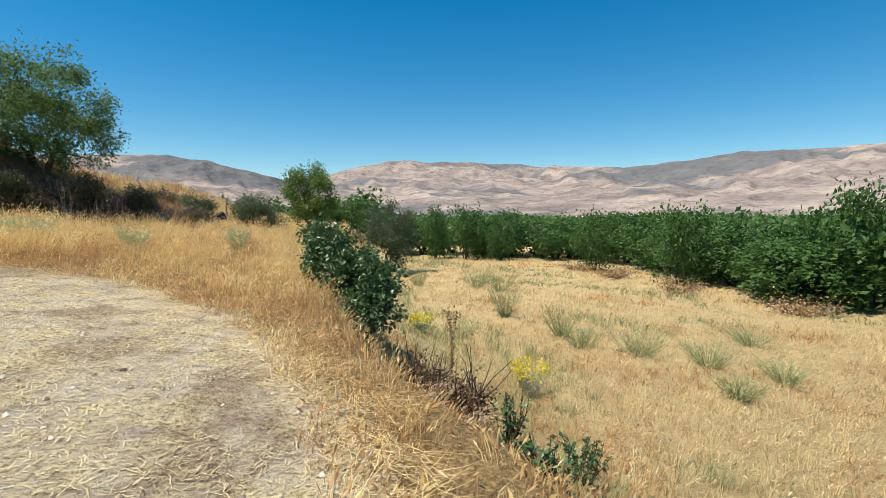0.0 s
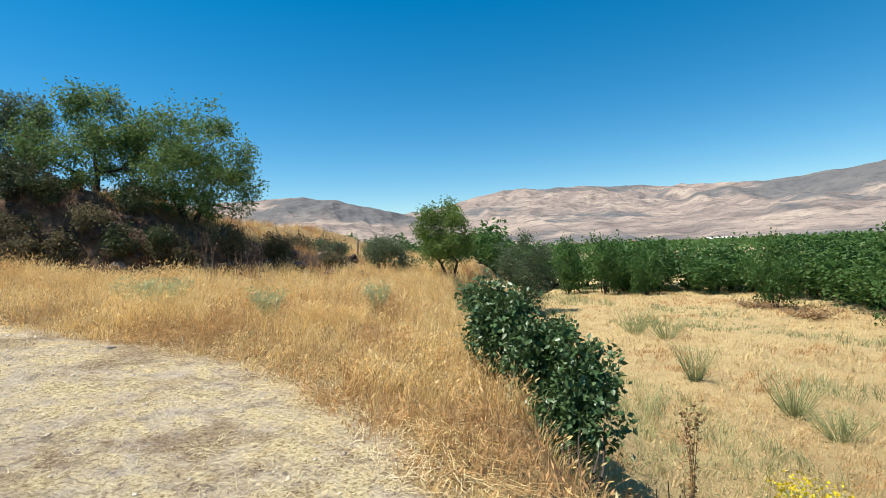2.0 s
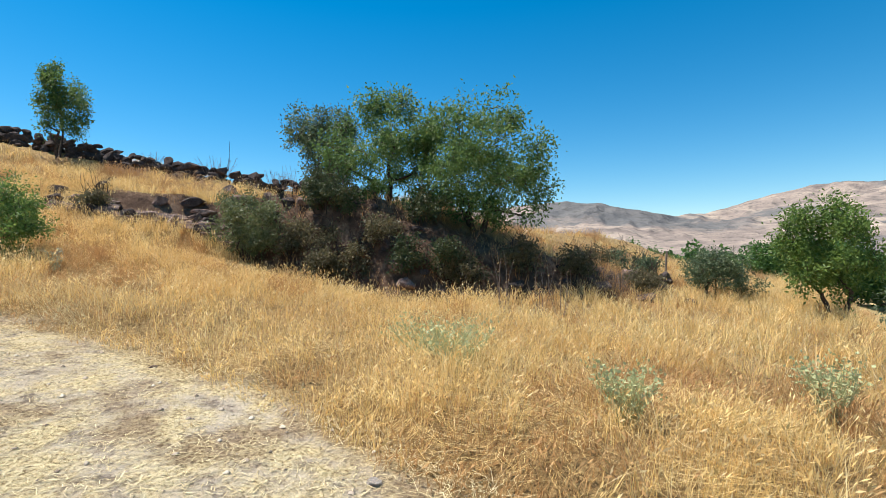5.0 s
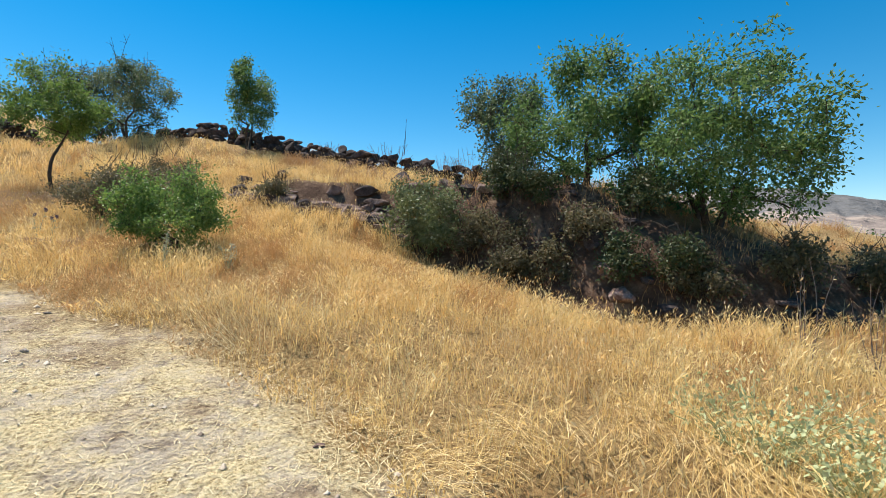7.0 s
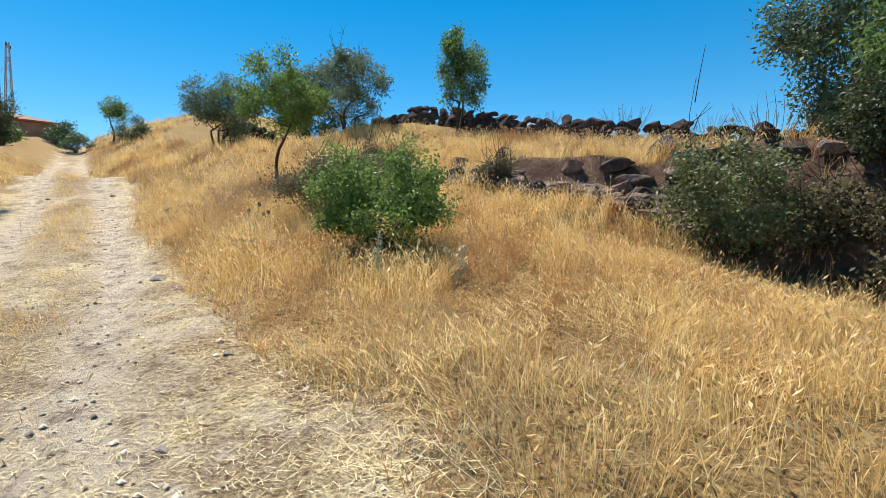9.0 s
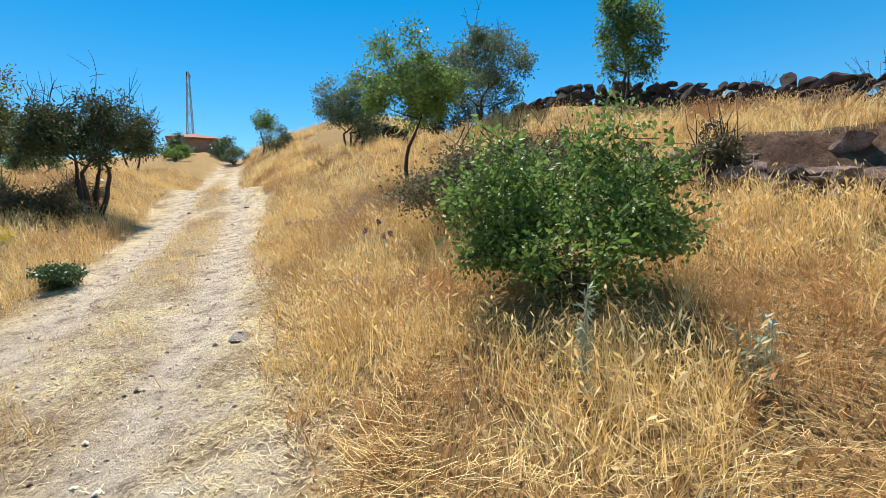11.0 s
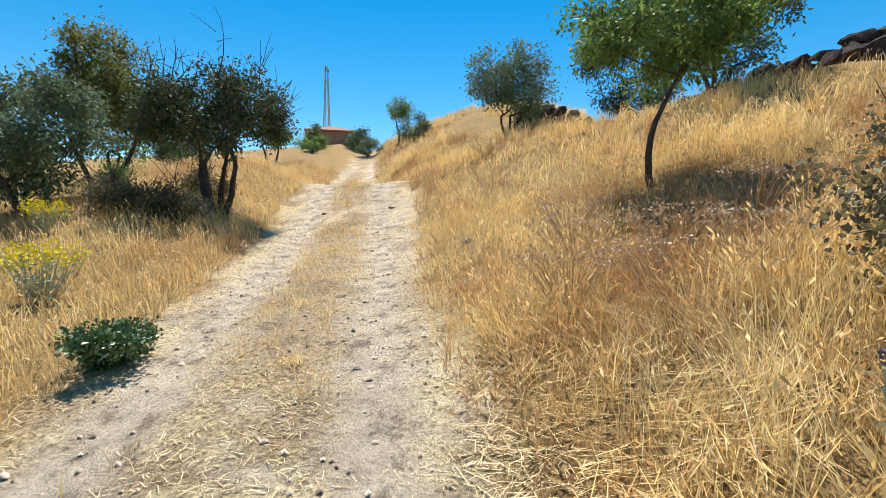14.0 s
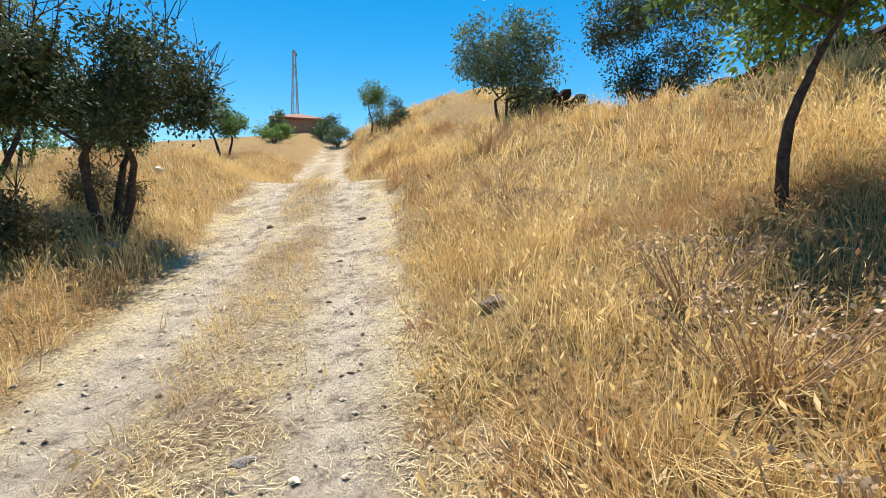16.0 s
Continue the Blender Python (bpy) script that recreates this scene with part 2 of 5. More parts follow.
# ---- the lie of the land ----
EDGE_NORTH = [(3.0, -5.0), (0.6, 0.4), (-0.5, 2.6), (-1.0, 3.8), (-2.1, 5.4), (-4.0, 7.1), (-5.3, 7.7), (-6.9, 7.7), (-8.7, 7.5), (-10.8, 7.1),
              (-13.0, 6.0), (-14.8, 4.8), (-16.6, 3.7), (-18.6, 2.5), (-21.4, 0.9), (-28, -2.5), (-30.3, -3.8), (-36.9, -8.8), (-45.6, -13.8), (-60, -22)]
EDGE_SOUTH = [(-2, -12), (-9, -2), (-13, 1.2), (-16.1, 0.4), (-17.2, 0.0), (-20.4, -1.7), (-23.7, -3.7), (-26.1, -5.3), (-28.4, -6.5), (-35.8, -10.5), (-45, -14.8), (-60, -23)]
FOOT = [(-60, -6), (-32, 3.6), (-24.5, 6.2), (-20.7, 7.5), (-19.4, 8.9), (-18.5, 10.0), (-17.2, 11.1), (-15.2, 12.0), (-12.8, 13.0), (-11.6, 14.3), (-10.3, 16.2), (-9.4, 19.7), (-8.6, 24.0), (-9, 60)]
BROW = [(9, -30), (3.4, -3.0), (1.6, 0.8), (0.5, 2.6), (-0.1, 3.7), (-0.75, 4.7), (-1.4, 6.1), (-3.1, 11.2), (-4.6, 16.0), (-5.4, 21.0), (-6.5, 32), (-8, 60)]
CREST = [(-60, -9), (-40, -5.5), (-36, -2.5), (-33.5, 3.0), (-30, 6.6), (-27.3, 9.6), (-24.5, 12.4), (-22, 15.7), (-20, 19.5), (-17, 25), (-16, 60)]
FIELD_Z = -1.9
# height of the hillside along x: a near rise in the track, a dip behind it, then the upper slope
RISE_X = np.arange(-70, 30, 0.1)
RISE_Z = np.interp(RISE_X, (-70, -62, -55, -49.5, -46, -44.6, -41, -37, -34.5, -32.5, -30.5, -29.3, -28.2, -26.8, -24), (10.6, 10.3, 9.8, 9.0, 7.95, 7.6, 6.85, 5.75, 4.95, 4.7, 4.75, 4.82, 4.5, 3.95, 3.28))
RISE_Z = np.where(RISE_X > -24, -0.1 * RISE_X + 0.0015 * np.minimum(RISE_X, 0) ** 2, RISE_Z)
RISE_Z = np.convolve(np.pad(RISE_Z, 5, mode="edge"), np.ones(11) / 11, "valid")


def ground(x, y, rough=True):
    x, y = np.asarray(x, float), np.asarray(y, float)
    z = np.interp(x, RISE_X, RISE_Z)
    n = np.maximum(-beside(x, y, EDGE_NORTH), 0)
    s = np.maximum(beside(x, y, EDGE_SOUTH), 0)
    steep = 0.46 * smooth(-x, 11, 30)
    north = (2.35 + 0.45 * smooth(y, 2.5, 7.0) + 1.7 * smooth(-x, 28, 33) * (1 - smooth(y, -1.0, 2.0))) * (1 - np.exp(-steep * np.minimum(n, 12) / 3.2))
    signed = beside(x, y, FOOT)
    d = np.maximum(signed, 0)
    wide = 1.35 + 5.5 * smooth(-x, 20.5, 26)
    fade = 1 - 0.85 * smooth(y, 16.5, 23) * smooth(x, -22, -13)
    fade = fade * (1 - 0.5 * smooth(x, -15.5, -11.5))
    mound = (1.95 * smooth(d / wide) * (1 - 0.16 * smooth(-x, 17, 19)) + 0.04 * np.clip(d - 2, 0, 6)) * fade
    z = z + np.maximum(north, mound)
    z = z - 0.5 * np.exp(-((signed + 0.5) / 1.3) ** 2) * smooth(-x, 10, 12) * (1 - smooth(-x, 16.5, 18.5)) * (1 - smooth(y, 17, 21))
    z = z + 0.42 * np.minimum(s, 1.8) * smooth(-x, 18, 24)
    z = z - 0.3 * np.clip(beside(x, y, CREST) - 0.8, 0, 9)
    e = np.maximum(-beside(x, y, BROW), 0)
    drop = 0.45 * smooth(e, 0, 0.7) + 0.55 * smooth(e, 0.3, 4.2)
    z = z * (1 - drop) + FIELD_Z * drop
    z = z * (1 - smooth(y, 34, 60)) + np.minimum(z, FIELD_Z + 0.4) * smooth(y, 34, 60)
    far = np.hypot(x, y)
    z = np.where(far > 160, z * (1 - smooth(far, 160, 330)) + FIELD_Z * smooth(far, 160, 330), z)
    if rough:
        grassy = smooth(np.maximum(n, s), 0.0, 0.6)
        z = z + (fractal(x * 0.9, y * 0.9, 4, 3) - 0.5) * (0.05 + 0.22 * grassy) * (far < 200)
        z = z + 0.12 * smooth(n, 0.0, 0.8)
        bank = smooth(d, 0.1, 0.5) * (1 - smooth(d, 2.2, 3.0)) * smooth(x, -22, -18) * fade
        z = z + bank * 0.7 * (fractal(x * 1.6, y * 1.6, 4, 9) - 0.5)
        centre = np.abs(n_track(x, y))
        z = z - 0.05 * np.exp(-((centre - 0.75) / 0.3) ** 2) * smooth(-x, 13, 17)
    return z


def n_track(x, y):
    """Distance from the middle of the cart track."""
    return 0.5 * (beside(x, y, EDGE_NORTH) + beside(x, y, EDGE_SOUTH))


def spread(lo, hi, fine, lo_far, hi_far, grow):
    mid = list(np.arange(lo, hi + 1e-6, fine))
    up, s = [], fine
    while (up or [hi])[-1] < hi_far:
        s *= grow
        up.append((up or [hi])[-1] + s)
    down, s = [], fine
    while (down or [lo])[-1] > lo_far:
        s *= grow
        down.append((down or [lo])[-1] - s)
    return np.array(down[::-1] + mid + up)


def build_ground():
    xs = spread(-46, 8, 0.2, -1500, 1500, 1.12)
    ys = spread(-9, 24, 0.2, -1500, 1500, 1.12)
    gx, gy = np.meshgrid(xs, ys)
    x, y = gx.ravel(), gy.ravel()
    z = ground(x, y)
    nx, ny = len(xs), len(ys)
    i = (np.arange(ny - 1)[:, None] * nx + np.arange(nx - 1)[None, :]).ravel()
    tris = np.concatenate([np.stack([i, i + 1, i + nx + 1], 1), np.stack([i, i + nx + 1, i + nx], 1)])
    me = mesh_of("ground", np.stack([x, y, z], 1), tris, MAT_GROUND, True)
    en, es = beside(x, y, EDGE_NORTH), beside(x, y, EDGE_SOUTH)
    wob = (fractal(x * 1.3, y * 1.3, 3, 21) - 0.5) * 0.7
    mown = smooth(en + wob, -0.25, 0.2) * smooth(-es + wob, -0.25, 0.2)
    c = np.abs(n_track(x, y))
    rut = np.exp(-((c - 0.78) / 0.33) ** 2) * smooth(-x, 9, 15)
    strip = 0.6 * np.exp(-(c / 0.5) ** 4) * smooth(-x, 8, 13) * smooth(fractal(x * 0.9, y * 0.9, 3, 61), 0.22, 0.42)
    e = -beside(x, y, BROW)
    field = smooth(e, 0.2, 1.6)
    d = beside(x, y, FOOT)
    # bare face of the bank, which takes the earth colour with shade in it
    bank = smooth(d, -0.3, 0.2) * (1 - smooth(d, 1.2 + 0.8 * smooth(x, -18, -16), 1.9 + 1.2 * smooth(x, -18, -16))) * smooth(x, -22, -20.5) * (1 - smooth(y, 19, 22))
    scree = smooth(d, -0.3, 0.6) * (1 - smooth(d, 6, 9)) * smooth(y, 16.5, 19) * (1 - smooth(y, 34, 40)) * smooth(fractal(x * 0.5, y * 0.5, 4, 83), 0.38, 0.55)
    # dark earth below the shrub, with the shrub's shadow put in as colour
    hollow_shade = smooth(e, 0.0, 0.25) * (1 - smooth(e, 0.6, 1.3)) * (1 - smooth(np.abs(y - 5.4), 1.0, 2.2))
    far = smooth(np.hypot(x, y), 70, 110)
    for name, v in (("mown", mown), ("rut", rut), ("strip", strip), ("field", field), ("bank", np.maximum(np.maximum(bank, hollow_shade), 0.8 * scree)), ("far", far)):
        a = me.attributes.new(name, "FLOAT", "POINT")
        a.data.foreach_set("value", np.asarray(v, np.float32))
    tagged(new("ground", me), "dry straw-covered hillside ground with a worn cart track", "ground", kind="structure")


build_ground()

# ---- mountains beyond the valley ----
PROFILE_AZ = (-180, -90, -60, -36, -29, -24, -18, -15, -10.7, -6.2, 0, 3.7, 11.5, 20, 25.6, 31.2, 37.5, 42, 60, 90, 180)
PROFILE_TAN = (.05, .07, .10, .105, .114, .103, .079, .080, .0997, .117, .116, .113, .107, .0996, .107, .118, .114, .115, .12, .08, .05)


def build_mountains():
    az = np.concatenate([np.arange(-180, -70, 2.0), np.arange(-70, 62, 0.28), np.arange(62, 181, 2.0)])
    k = np.linspace(0, 1.25, 66)
    A, K = np.meshgrid(az, k)
    ridge = 1900 + 1300 * smooth(A, -21, -10) - 800 * smooth(A, 6, 22)
    r = 620 + K * (ridge - 620)
    crest = np.interp(A, PROFILE_AZ, PROFILE_TAN) * ridge
    s = np.clip(K, 0, 1) ** 1.55
    h = crest * np.where(K <= 1, s, 1 - 0.5 * (K - 1))
    env = np.clip(K * (1.0 - 0.75 * smooth(K, 0.8, 1.0)), 0, 1)
    x, y = r * np.sin(np.radians(A)), r * np.cos(np.radians(A))
    gully = 1 - np.abs(2 * fractal(A * 0.22 + 3 * fractal(x / 900, y / 900, 3, 5), r / 900, 5, 31) - 1)
    broad = fractal(x / 420, y / 420, 5, 41)
    h = h + env * crest * (0.26 * (gully - 0.75) + 0.42 * (broad - 0.5)) + crest * 0.05 * (fractal(A * 0.7, r / 700, 4, 7) - 0.5) * (K > 0.6)
    z = np.where(K < 0.02, FIELD_Z - 6, FIELD_Z + h)
    na, nk = len(az), len(k)
    i = (np.arange(nk - 1)[:, None] * na + np.arange(na - 1)[None, :]).ravel()
    tris = np.concatenate([np.stack([i, i + na + 1, i + 1], 1), np.stack([i, i + na, i + na + 1], 1)])
    me = mesh_of("mountain_range", np.stack([x, y, z], -1).reshape(-1, 3), tris, MAT_MOUNTAIN, True)
    tagged(new("backdrop_mountains", me), "bare pinkish-brown mountain range across the valley", "mountain", kind="structure")


build_mountains()


# ---- trees and bushes ----
class Tubes:
    """Gathers tapered round limbs into one mesh."""

    def __init__(self):
        self.v, self.t, self.n = [], [], 0

    def add(self, pts, radii, sides=6):
        pts = np.asarray(pts, float)
        ang = np.arange(sides) * 2 * np.pi / sides
        rings = []
        for k, p in enumerate(pts):
            a = pts[min(k + 1, len(pts) - 1)] - pts[max(k - 1, 0)]
            a = a / (np.linalg.norm(a) + 1e-9)
            u = np.cross(a, (0.3, 0.9, 0.1))
            u /= np.linalg.norm(u) + 1e-9
            w = np.cross(a, u)
            rings.append(p + radii[k] * (np.outer(np.cos(ang), u) + np.outer(np.sin(ang), w)))
        self.v.append(np.concatenate(rings))
        for k in range(len(pts) - 1):
            for j in range(sides):
                a, b = self.n + k * sides + j, self.n + k * sides + (j + 1) % sides
                self.t += [(a, b, b + sides), (a, b + sides, a + sides)]
        self.n += len(pts) * sides

    def mesh(self, name, mat):
        return mesh_of(name, np.concatenate(self.v), self.t, mat, True)


def curve_pts(a, b, rng, sag=0.12, n=5):
    a, b = np.asarray(a, float), np.asarray(b, float)
    t = np.linspace(0, 1, n)[:, None]
    bend = rng.normal(0, sag, 3) * np.linalg.norm(b - a)
    return a + (b - a) * t + bend * (t * (1 - t) * 2) + rng.normal(0, 0.012, (n, 3)) * t


def leaves(pos, out, size, rng, wide=0.45, droop=0.25):
    """Folded leaf blades at the given places, pointing roughly outwards."""
    n = len(pos)
    d = out * 0.6 + rng.normal(0, 0.7, (n, 3))
    d[:, 2] -= droop
    d /= np.linalg.norm(d, axis=1, keepdims=True) + 1e-9
    u = np.cross(d, rng.normal(0, 1, (n, 3)))
    u /= np.linalg.norm(u, axis=1, keepdims=True) + 1e-9
    f = np.cross(u, d)
    L = size * rng.uniform(0.6, 1.35, (n, 1))
    W = L * wide * 0.5
    a = pos
    b = pos + d * L * 0.45 + u * W + f * W * 0.35
    c = pos + d * L
    e = pos + d * L * 0.45 - u * W + f * W * 0.35
    v = np.stack([a, b, c, e], 1).reshape(-1, 3)
    i = np.arange(n)[:, None] * 4
    return v, np.concatenate([i + (0, 1, 2), i + (0, 2, 3)])


def tree_meshes(seed, height, crown, lobes, count, leaf, mat, stems=1, fork=0.3, girth=0.07, lean=(0, 0), splay=0.5,
                lobe=0.42, wide=0.45, bare=0, bark=None, wild=0.0, twig=0.22, sprays=0.1, limb_sides=5, along_line=None):
    """Trunk with limbs, and a leafy crown. crown: (dx, dy, middle height, radius x, radius y, radius z)."""
    rng = np.random.default_rng(seed)
    bark = bark or MAT_BARK
    cx, cy, cz, rx, ry, rz = crown
    T = Tubes()
    forks = []
    for k in range(stems):
        ang = 2 * np.pi * k / max(stems, 1) + rng.uniform(-0.5, 0.5)
        spread_r = 0.0 if stems == 1 else girth * 1.6
        foot = np.array([math.cos(ang) * spread_r, math.sin(ang) * spread_r, -0.15])
        top = np.array([lean[0] + math.cos(ang) * splay * (stems > 1) * height * fork, lean[1] + math.sin(ang) * splay * (stems > 1) * height * fork, height * fork])
        p = curve_pts(foot, top, rng, 0.1, 6)
        T.add(p, np.linspace(girth * 1.25, girth * 0.75, 6), 8)
        forks.append(top)
    centres, radii = [], []
    for k in range(lobes):
        for _ in range(30):
            q = rng.uniform(-1, 1, 3)
            if 0.15 < np.linalg.norm(q) < 1:
                break
        q = q * (1 - lobe * 0.8)
        middle = np.array([cx, cy, cz])
        if along_line:
            u = (k + rng.random()) / lobes
            middle = np.array([np.interp(u, np.linspace(0, 1, len(along_line)), [p[j] for p in along_line]) for j in range(3)])
        centres.append(middle + q * (rx, ry, rz))
        radii.append(lobe * rng.uniform(0.65, 1.2))
    order = np.argsort([min(np.linalg.norm(c - f) for f in forks) for c in centres])
    centres, radii = [centres[k] for k in order], [radii[k] for k in order]
    nodes, thick = [], []
    for f in forks:
        c = centres[int(np.argmin([np.linalg.norm(c - f) + (3 if c[2] < f[2] + 0.1 else 0) for c in centres]))]
        limb = curve_pts(f, c, rng, 0.1, 6)
        girths = np.linspace(girth * 0.74, girth * 0.25, 6)
        T.add(limb, girths, 7)
        nodes += [f, limb[1], limb[2], limb[3], limb[5]]
        thick += [girths[0], girths[1], girths[2], girths[3], girths[5]]
    tips, outs = [], []
    per = max(4, count // (lobes * 9))
    for c, rr in zip(centres, radii):
        gap = np.asarray(nodes) - c
        near = int(np.argmin(np.linalg.norm(gap, axis=1) + 1.2 * np.maximum(gap[:, 2] + 0.1, 0)))
        limb = curve_pts(nodes[near], c, rng, 0.14, 6)
        girths = np.linspace(thick[near] * 0.75, max(girth * 0.1, thick[near] * 0.3), 6)
        T.add(limb, girths, limb_sides)
        nodes += [limb[2], limb[3], limb[5]]
        thick += [girths[2], girths[3], girths[5]]
        for _ in range(per):
            q = rng.normal(0, 1, 3)
            q /= np.linalg.norm(q)
            q *= rng.uniform(0.45, 1.0) ** 0.6 * (1 + wild * max(0, rng.normal(0, 1)))
            tip = c + q * rr * np.array((rx, ry, rz))
            if tip[2] < 0.04:
                continue
            if rng.random() < sprays:
                T.add(curve_pts(limb[rng.integers(2, 6)], tip, rng, 0.12, 4), np.linspace(girth * 0.16, 0.004, 4), 3)
            tips.append(tip)
            outs.append(q / (np.linalg.norm(q) + 1e-9))
    for _ in range(bare):
        c = centres[rng.integers(len(centres))]
        q = rng.normal(0, 0.35, 3) + (0, 0, 1)
        tip = c + q * (rx * 0.5, ry * 0.5, rz * 0.75)
        T.add(curve_pts(c, tip, rng, 0.12, 5), np.linspace(girth * 0.2, 0.004, 5), 4)
        for _ in range(3):
            m = c + (tip - c) * rng.uniform(0.3, 0.8)
            T.add(curve_pts(m, m + rng.normal(0, 0.2, 3) + (0, 0, 0.25), rng, 0.1, 3), (0.008, 0.006, 0.003), 4)
    tips, outs = np.array(tips), np.array(outs)
    reps = int(np.ceil(count / len(tips)))
    pos = np.repeat(tips, reps, 0)
    out = np.repeat(outs, reps, 0)
    pos = pos + rng.normal(0, twig * 0.45, pos.shape) - out * rng.uniform(0, twig, (len(pos), 1))
    keep = pos[:, 2] > 0.02
    v, t = leaves(pos[keep], out[keep], leaf, rng, wide)
    return T.mesh("trunk", bark), mesh_of("crown", v, t, mat)


def plant_tree(name, x, y, meshes, label, category="tree", turn=0.0, group="", sink=0.05):
    ob = base_at(name, x, y, float(ground(x, y)) - sink, turn)
    child("trunk", meshes[0], ob)
    child("crown", meshes[1], ob)
    return tagged(ob, label, category, group)


# trees on the rocky mound
plant_tree("tree", -18.3, 14.35, tree_meshes(11, 3.6, (-0.1, 0.1, 1.8, 1.55, 1.45, 2.0), 30, 10500, 0.1, MAT_OLIVE, 2, 0.22, 0.06, lobe=0.29, wild=0.14, sprays=0.2),
           "tall almond tree with grey-green leaves on the rocky mound")
plant_tree("tree", -16.1, 15.2, tree_meshes(12, 3.6, (0.1, -0.3, 1.75, 2.15, 2.05, 2.0), 44, 16500, 0.1, MAT_ALMOND, 2, 0.22, 0.085, lobe=0.24, wild=0.14, twig=0.22),
           "dense green almond tree leaning over the dark bank")
plant_tree("tree", -13.3, 16.4, tree_meshes(13, 4.4, (0.1, 0.0, 1.85, 2.8, 2.7, 2.2), 76, 25000, 0.1, MAT_ALMOND, 5, 0.14, 0.07, splay=0.7, lobe=0.205, wild=0.14, twig=0.22),
           "broad many-stemmed green tree at the end of the mound")
# slope above the track
plant_tree("tree", -23.9, 3.25, tree_meshes(21, 3.5, (0.1, 0, 2.35, 1.5, 1.5, 1.4), 34, 11500, 0.085, MAT_YOUNG, 1, 0.33, 0.045, lean=(0.1, 0.1), lobe=0.24, wild=0.1),
           "young almond tree with a slim dark trunk on the grassy slope")
plant_tree("tree", -27.2, 8.7, tree_meshes(22, 3.8, (0.15, 0.15, 2.3, 1.05, 1.05, 1.75), 22, 8000, 0.1, MAT_ALMOND, 2, 0.25, 0.05, lobe=0.3, wild=0.08),
           "small upright tree behind the basalt wall")
plant_tree("tree", -32.7, -1.1, tree_meshes(23, 3.6, (0, 0, 1.8, 1.85, 1.85, 1.75), 30, 11000, 0.1, MAT_OLIVE, 4, 0.2, 0.05, lobe=0.31, wild=0.05),
           "grey-green bushy tree on the hill crest")
plant_tree("tree", -33.6, 2.8, tree_meshes(24, 4.2, (0, 0, 2.4, 2.3, 2.3, 2.0), 42, 13000, 0.1, MAT_DARKLEAF, 4, 0.2, 0.07, lobe=0.25, bare=10),
           "sparse spreading tree among dark rocks")
plant_tree("tree", -29.5, 4.7, tree_meshes(25, 4.0, (0, 0, 2.05, 1.85, 1.85, 1.85), 32, 9000, 0.1, MAT_OLIVE, 3, 0.2, 0.055, lobe=0.26, bare=8),
           "sparse grey-green tree above the basalt wall")
plant_tree("tree", -45.3, -12.0, tree_meshes(26, 3.2, (0, 0, 2.3, 1.3, 1.3, 0.95), 10, 2800, 0.12, MAT_ALMOND, 1, 0.42, 0.06),
           "small lone tree on the skyline beside the track")
# below the track
plant_tree("tree", -24.0, -5.2, tree_meshes(31, 3.3, (0, 0, 2.05, 1.8, 1.8, 1.1), 46, 18000, 0.085, MAT_DARKLEAF, 4, 0.3, 0.065, splay=0.5, bare=46, lobe=0.25, wild=0.1),
           "dark many-stemmed tree with bare twigs at its top")
plant_tree("tree", -25.2, -10.5, tree_meshes(32, 5.2, (0, 0, 3.3, 1.35, 1.35, 2.2), 26, 8500, 0.11, MAT_YELLOWLEAF, 2, 0.3, 0.06, lobe=0.31, wild=0.05),
           "tall narrow tree with yellowing leaves")
plant_tree("tree", -22.4, -8.7, tree_meshes(33, 3.6, (0, 0, 1.95, 1.8, 1.8, 1.75), 34, 12000, 0.1, MAT_OLIVE, 3, 0.2, 0.06, lobe=0.25, wild=0.05),
           "grey-green tree in dry grass below the track")
plant_tree("tree", -21.6, -11.6, tree_meshes(34, 3.8, (0, 0, 2.0, 2.2, 2.2, 1.95), 38, 13000, 0.1, MAT_ALMOND, 3, 0.2, 0.06, lobe=0.25, wild=0.05),
           "green tree in dry grass below the track")
plant_tree("bush", -23.9, -8.2, tree_meshes(36, 0.9, (0, 0, 0.45, 0.6, 0.6, 0.5), 7, 2200, 0.08, MAT_ALMOND, 4, 0.2, 0.02),
           "small green bush between the trees", "bush")
plant_tree("tree", -36.7, -14.9, tree_meshes(35, 3.0, (0, 0, 1.8, 1.2, 1.2, 1.1), 10, 3500, 0.12, MAT_ALMOND, 2, 0.35, 0.06),
           "small green tree further up the hill")
for k, (x, y, r, m) in enumerate(((-31.5, -15.5, 1.7, MAT_OLIVE), (-28.4, -14.6, 2.0, MAT_ALMOND), (-34.5, -18.5, 1.8, MAT_ALMOND), (-25.5, -15.5, 2.0, MAT_OLIVE))):
    plant_tree("tree", x, y, tree_meshes(130 + k, 2.1 * r, (0, 0, 1.15 * r, r, r, r), 22, 6500, 0.12, m, 3, 0.18, 0.06, lobe=0.3, wild=0.1), "leafy green tree standing far down the dry slope")
for k, (x, y, r) in enumerate(((-22.2, -5.6, 0.7), (-22.9, -6.6, 0.8), (-22.4, -4.5, 0.5), (-24.6, -6.2, 0.7))):
    plant_tree("bush", x, y, tree_meshes(140 + k, 1.0, (0, 0, 0.32, r, r, 0.42), 14, 3600, 0.055, MAT_BRAMBLE, 5, 0.2, 0.012, wide=0.6, wild=0.25, bare=8, lobe=0.33),
               "dry brown bramble under the dark tree", "bush", group="brambles under the tree")
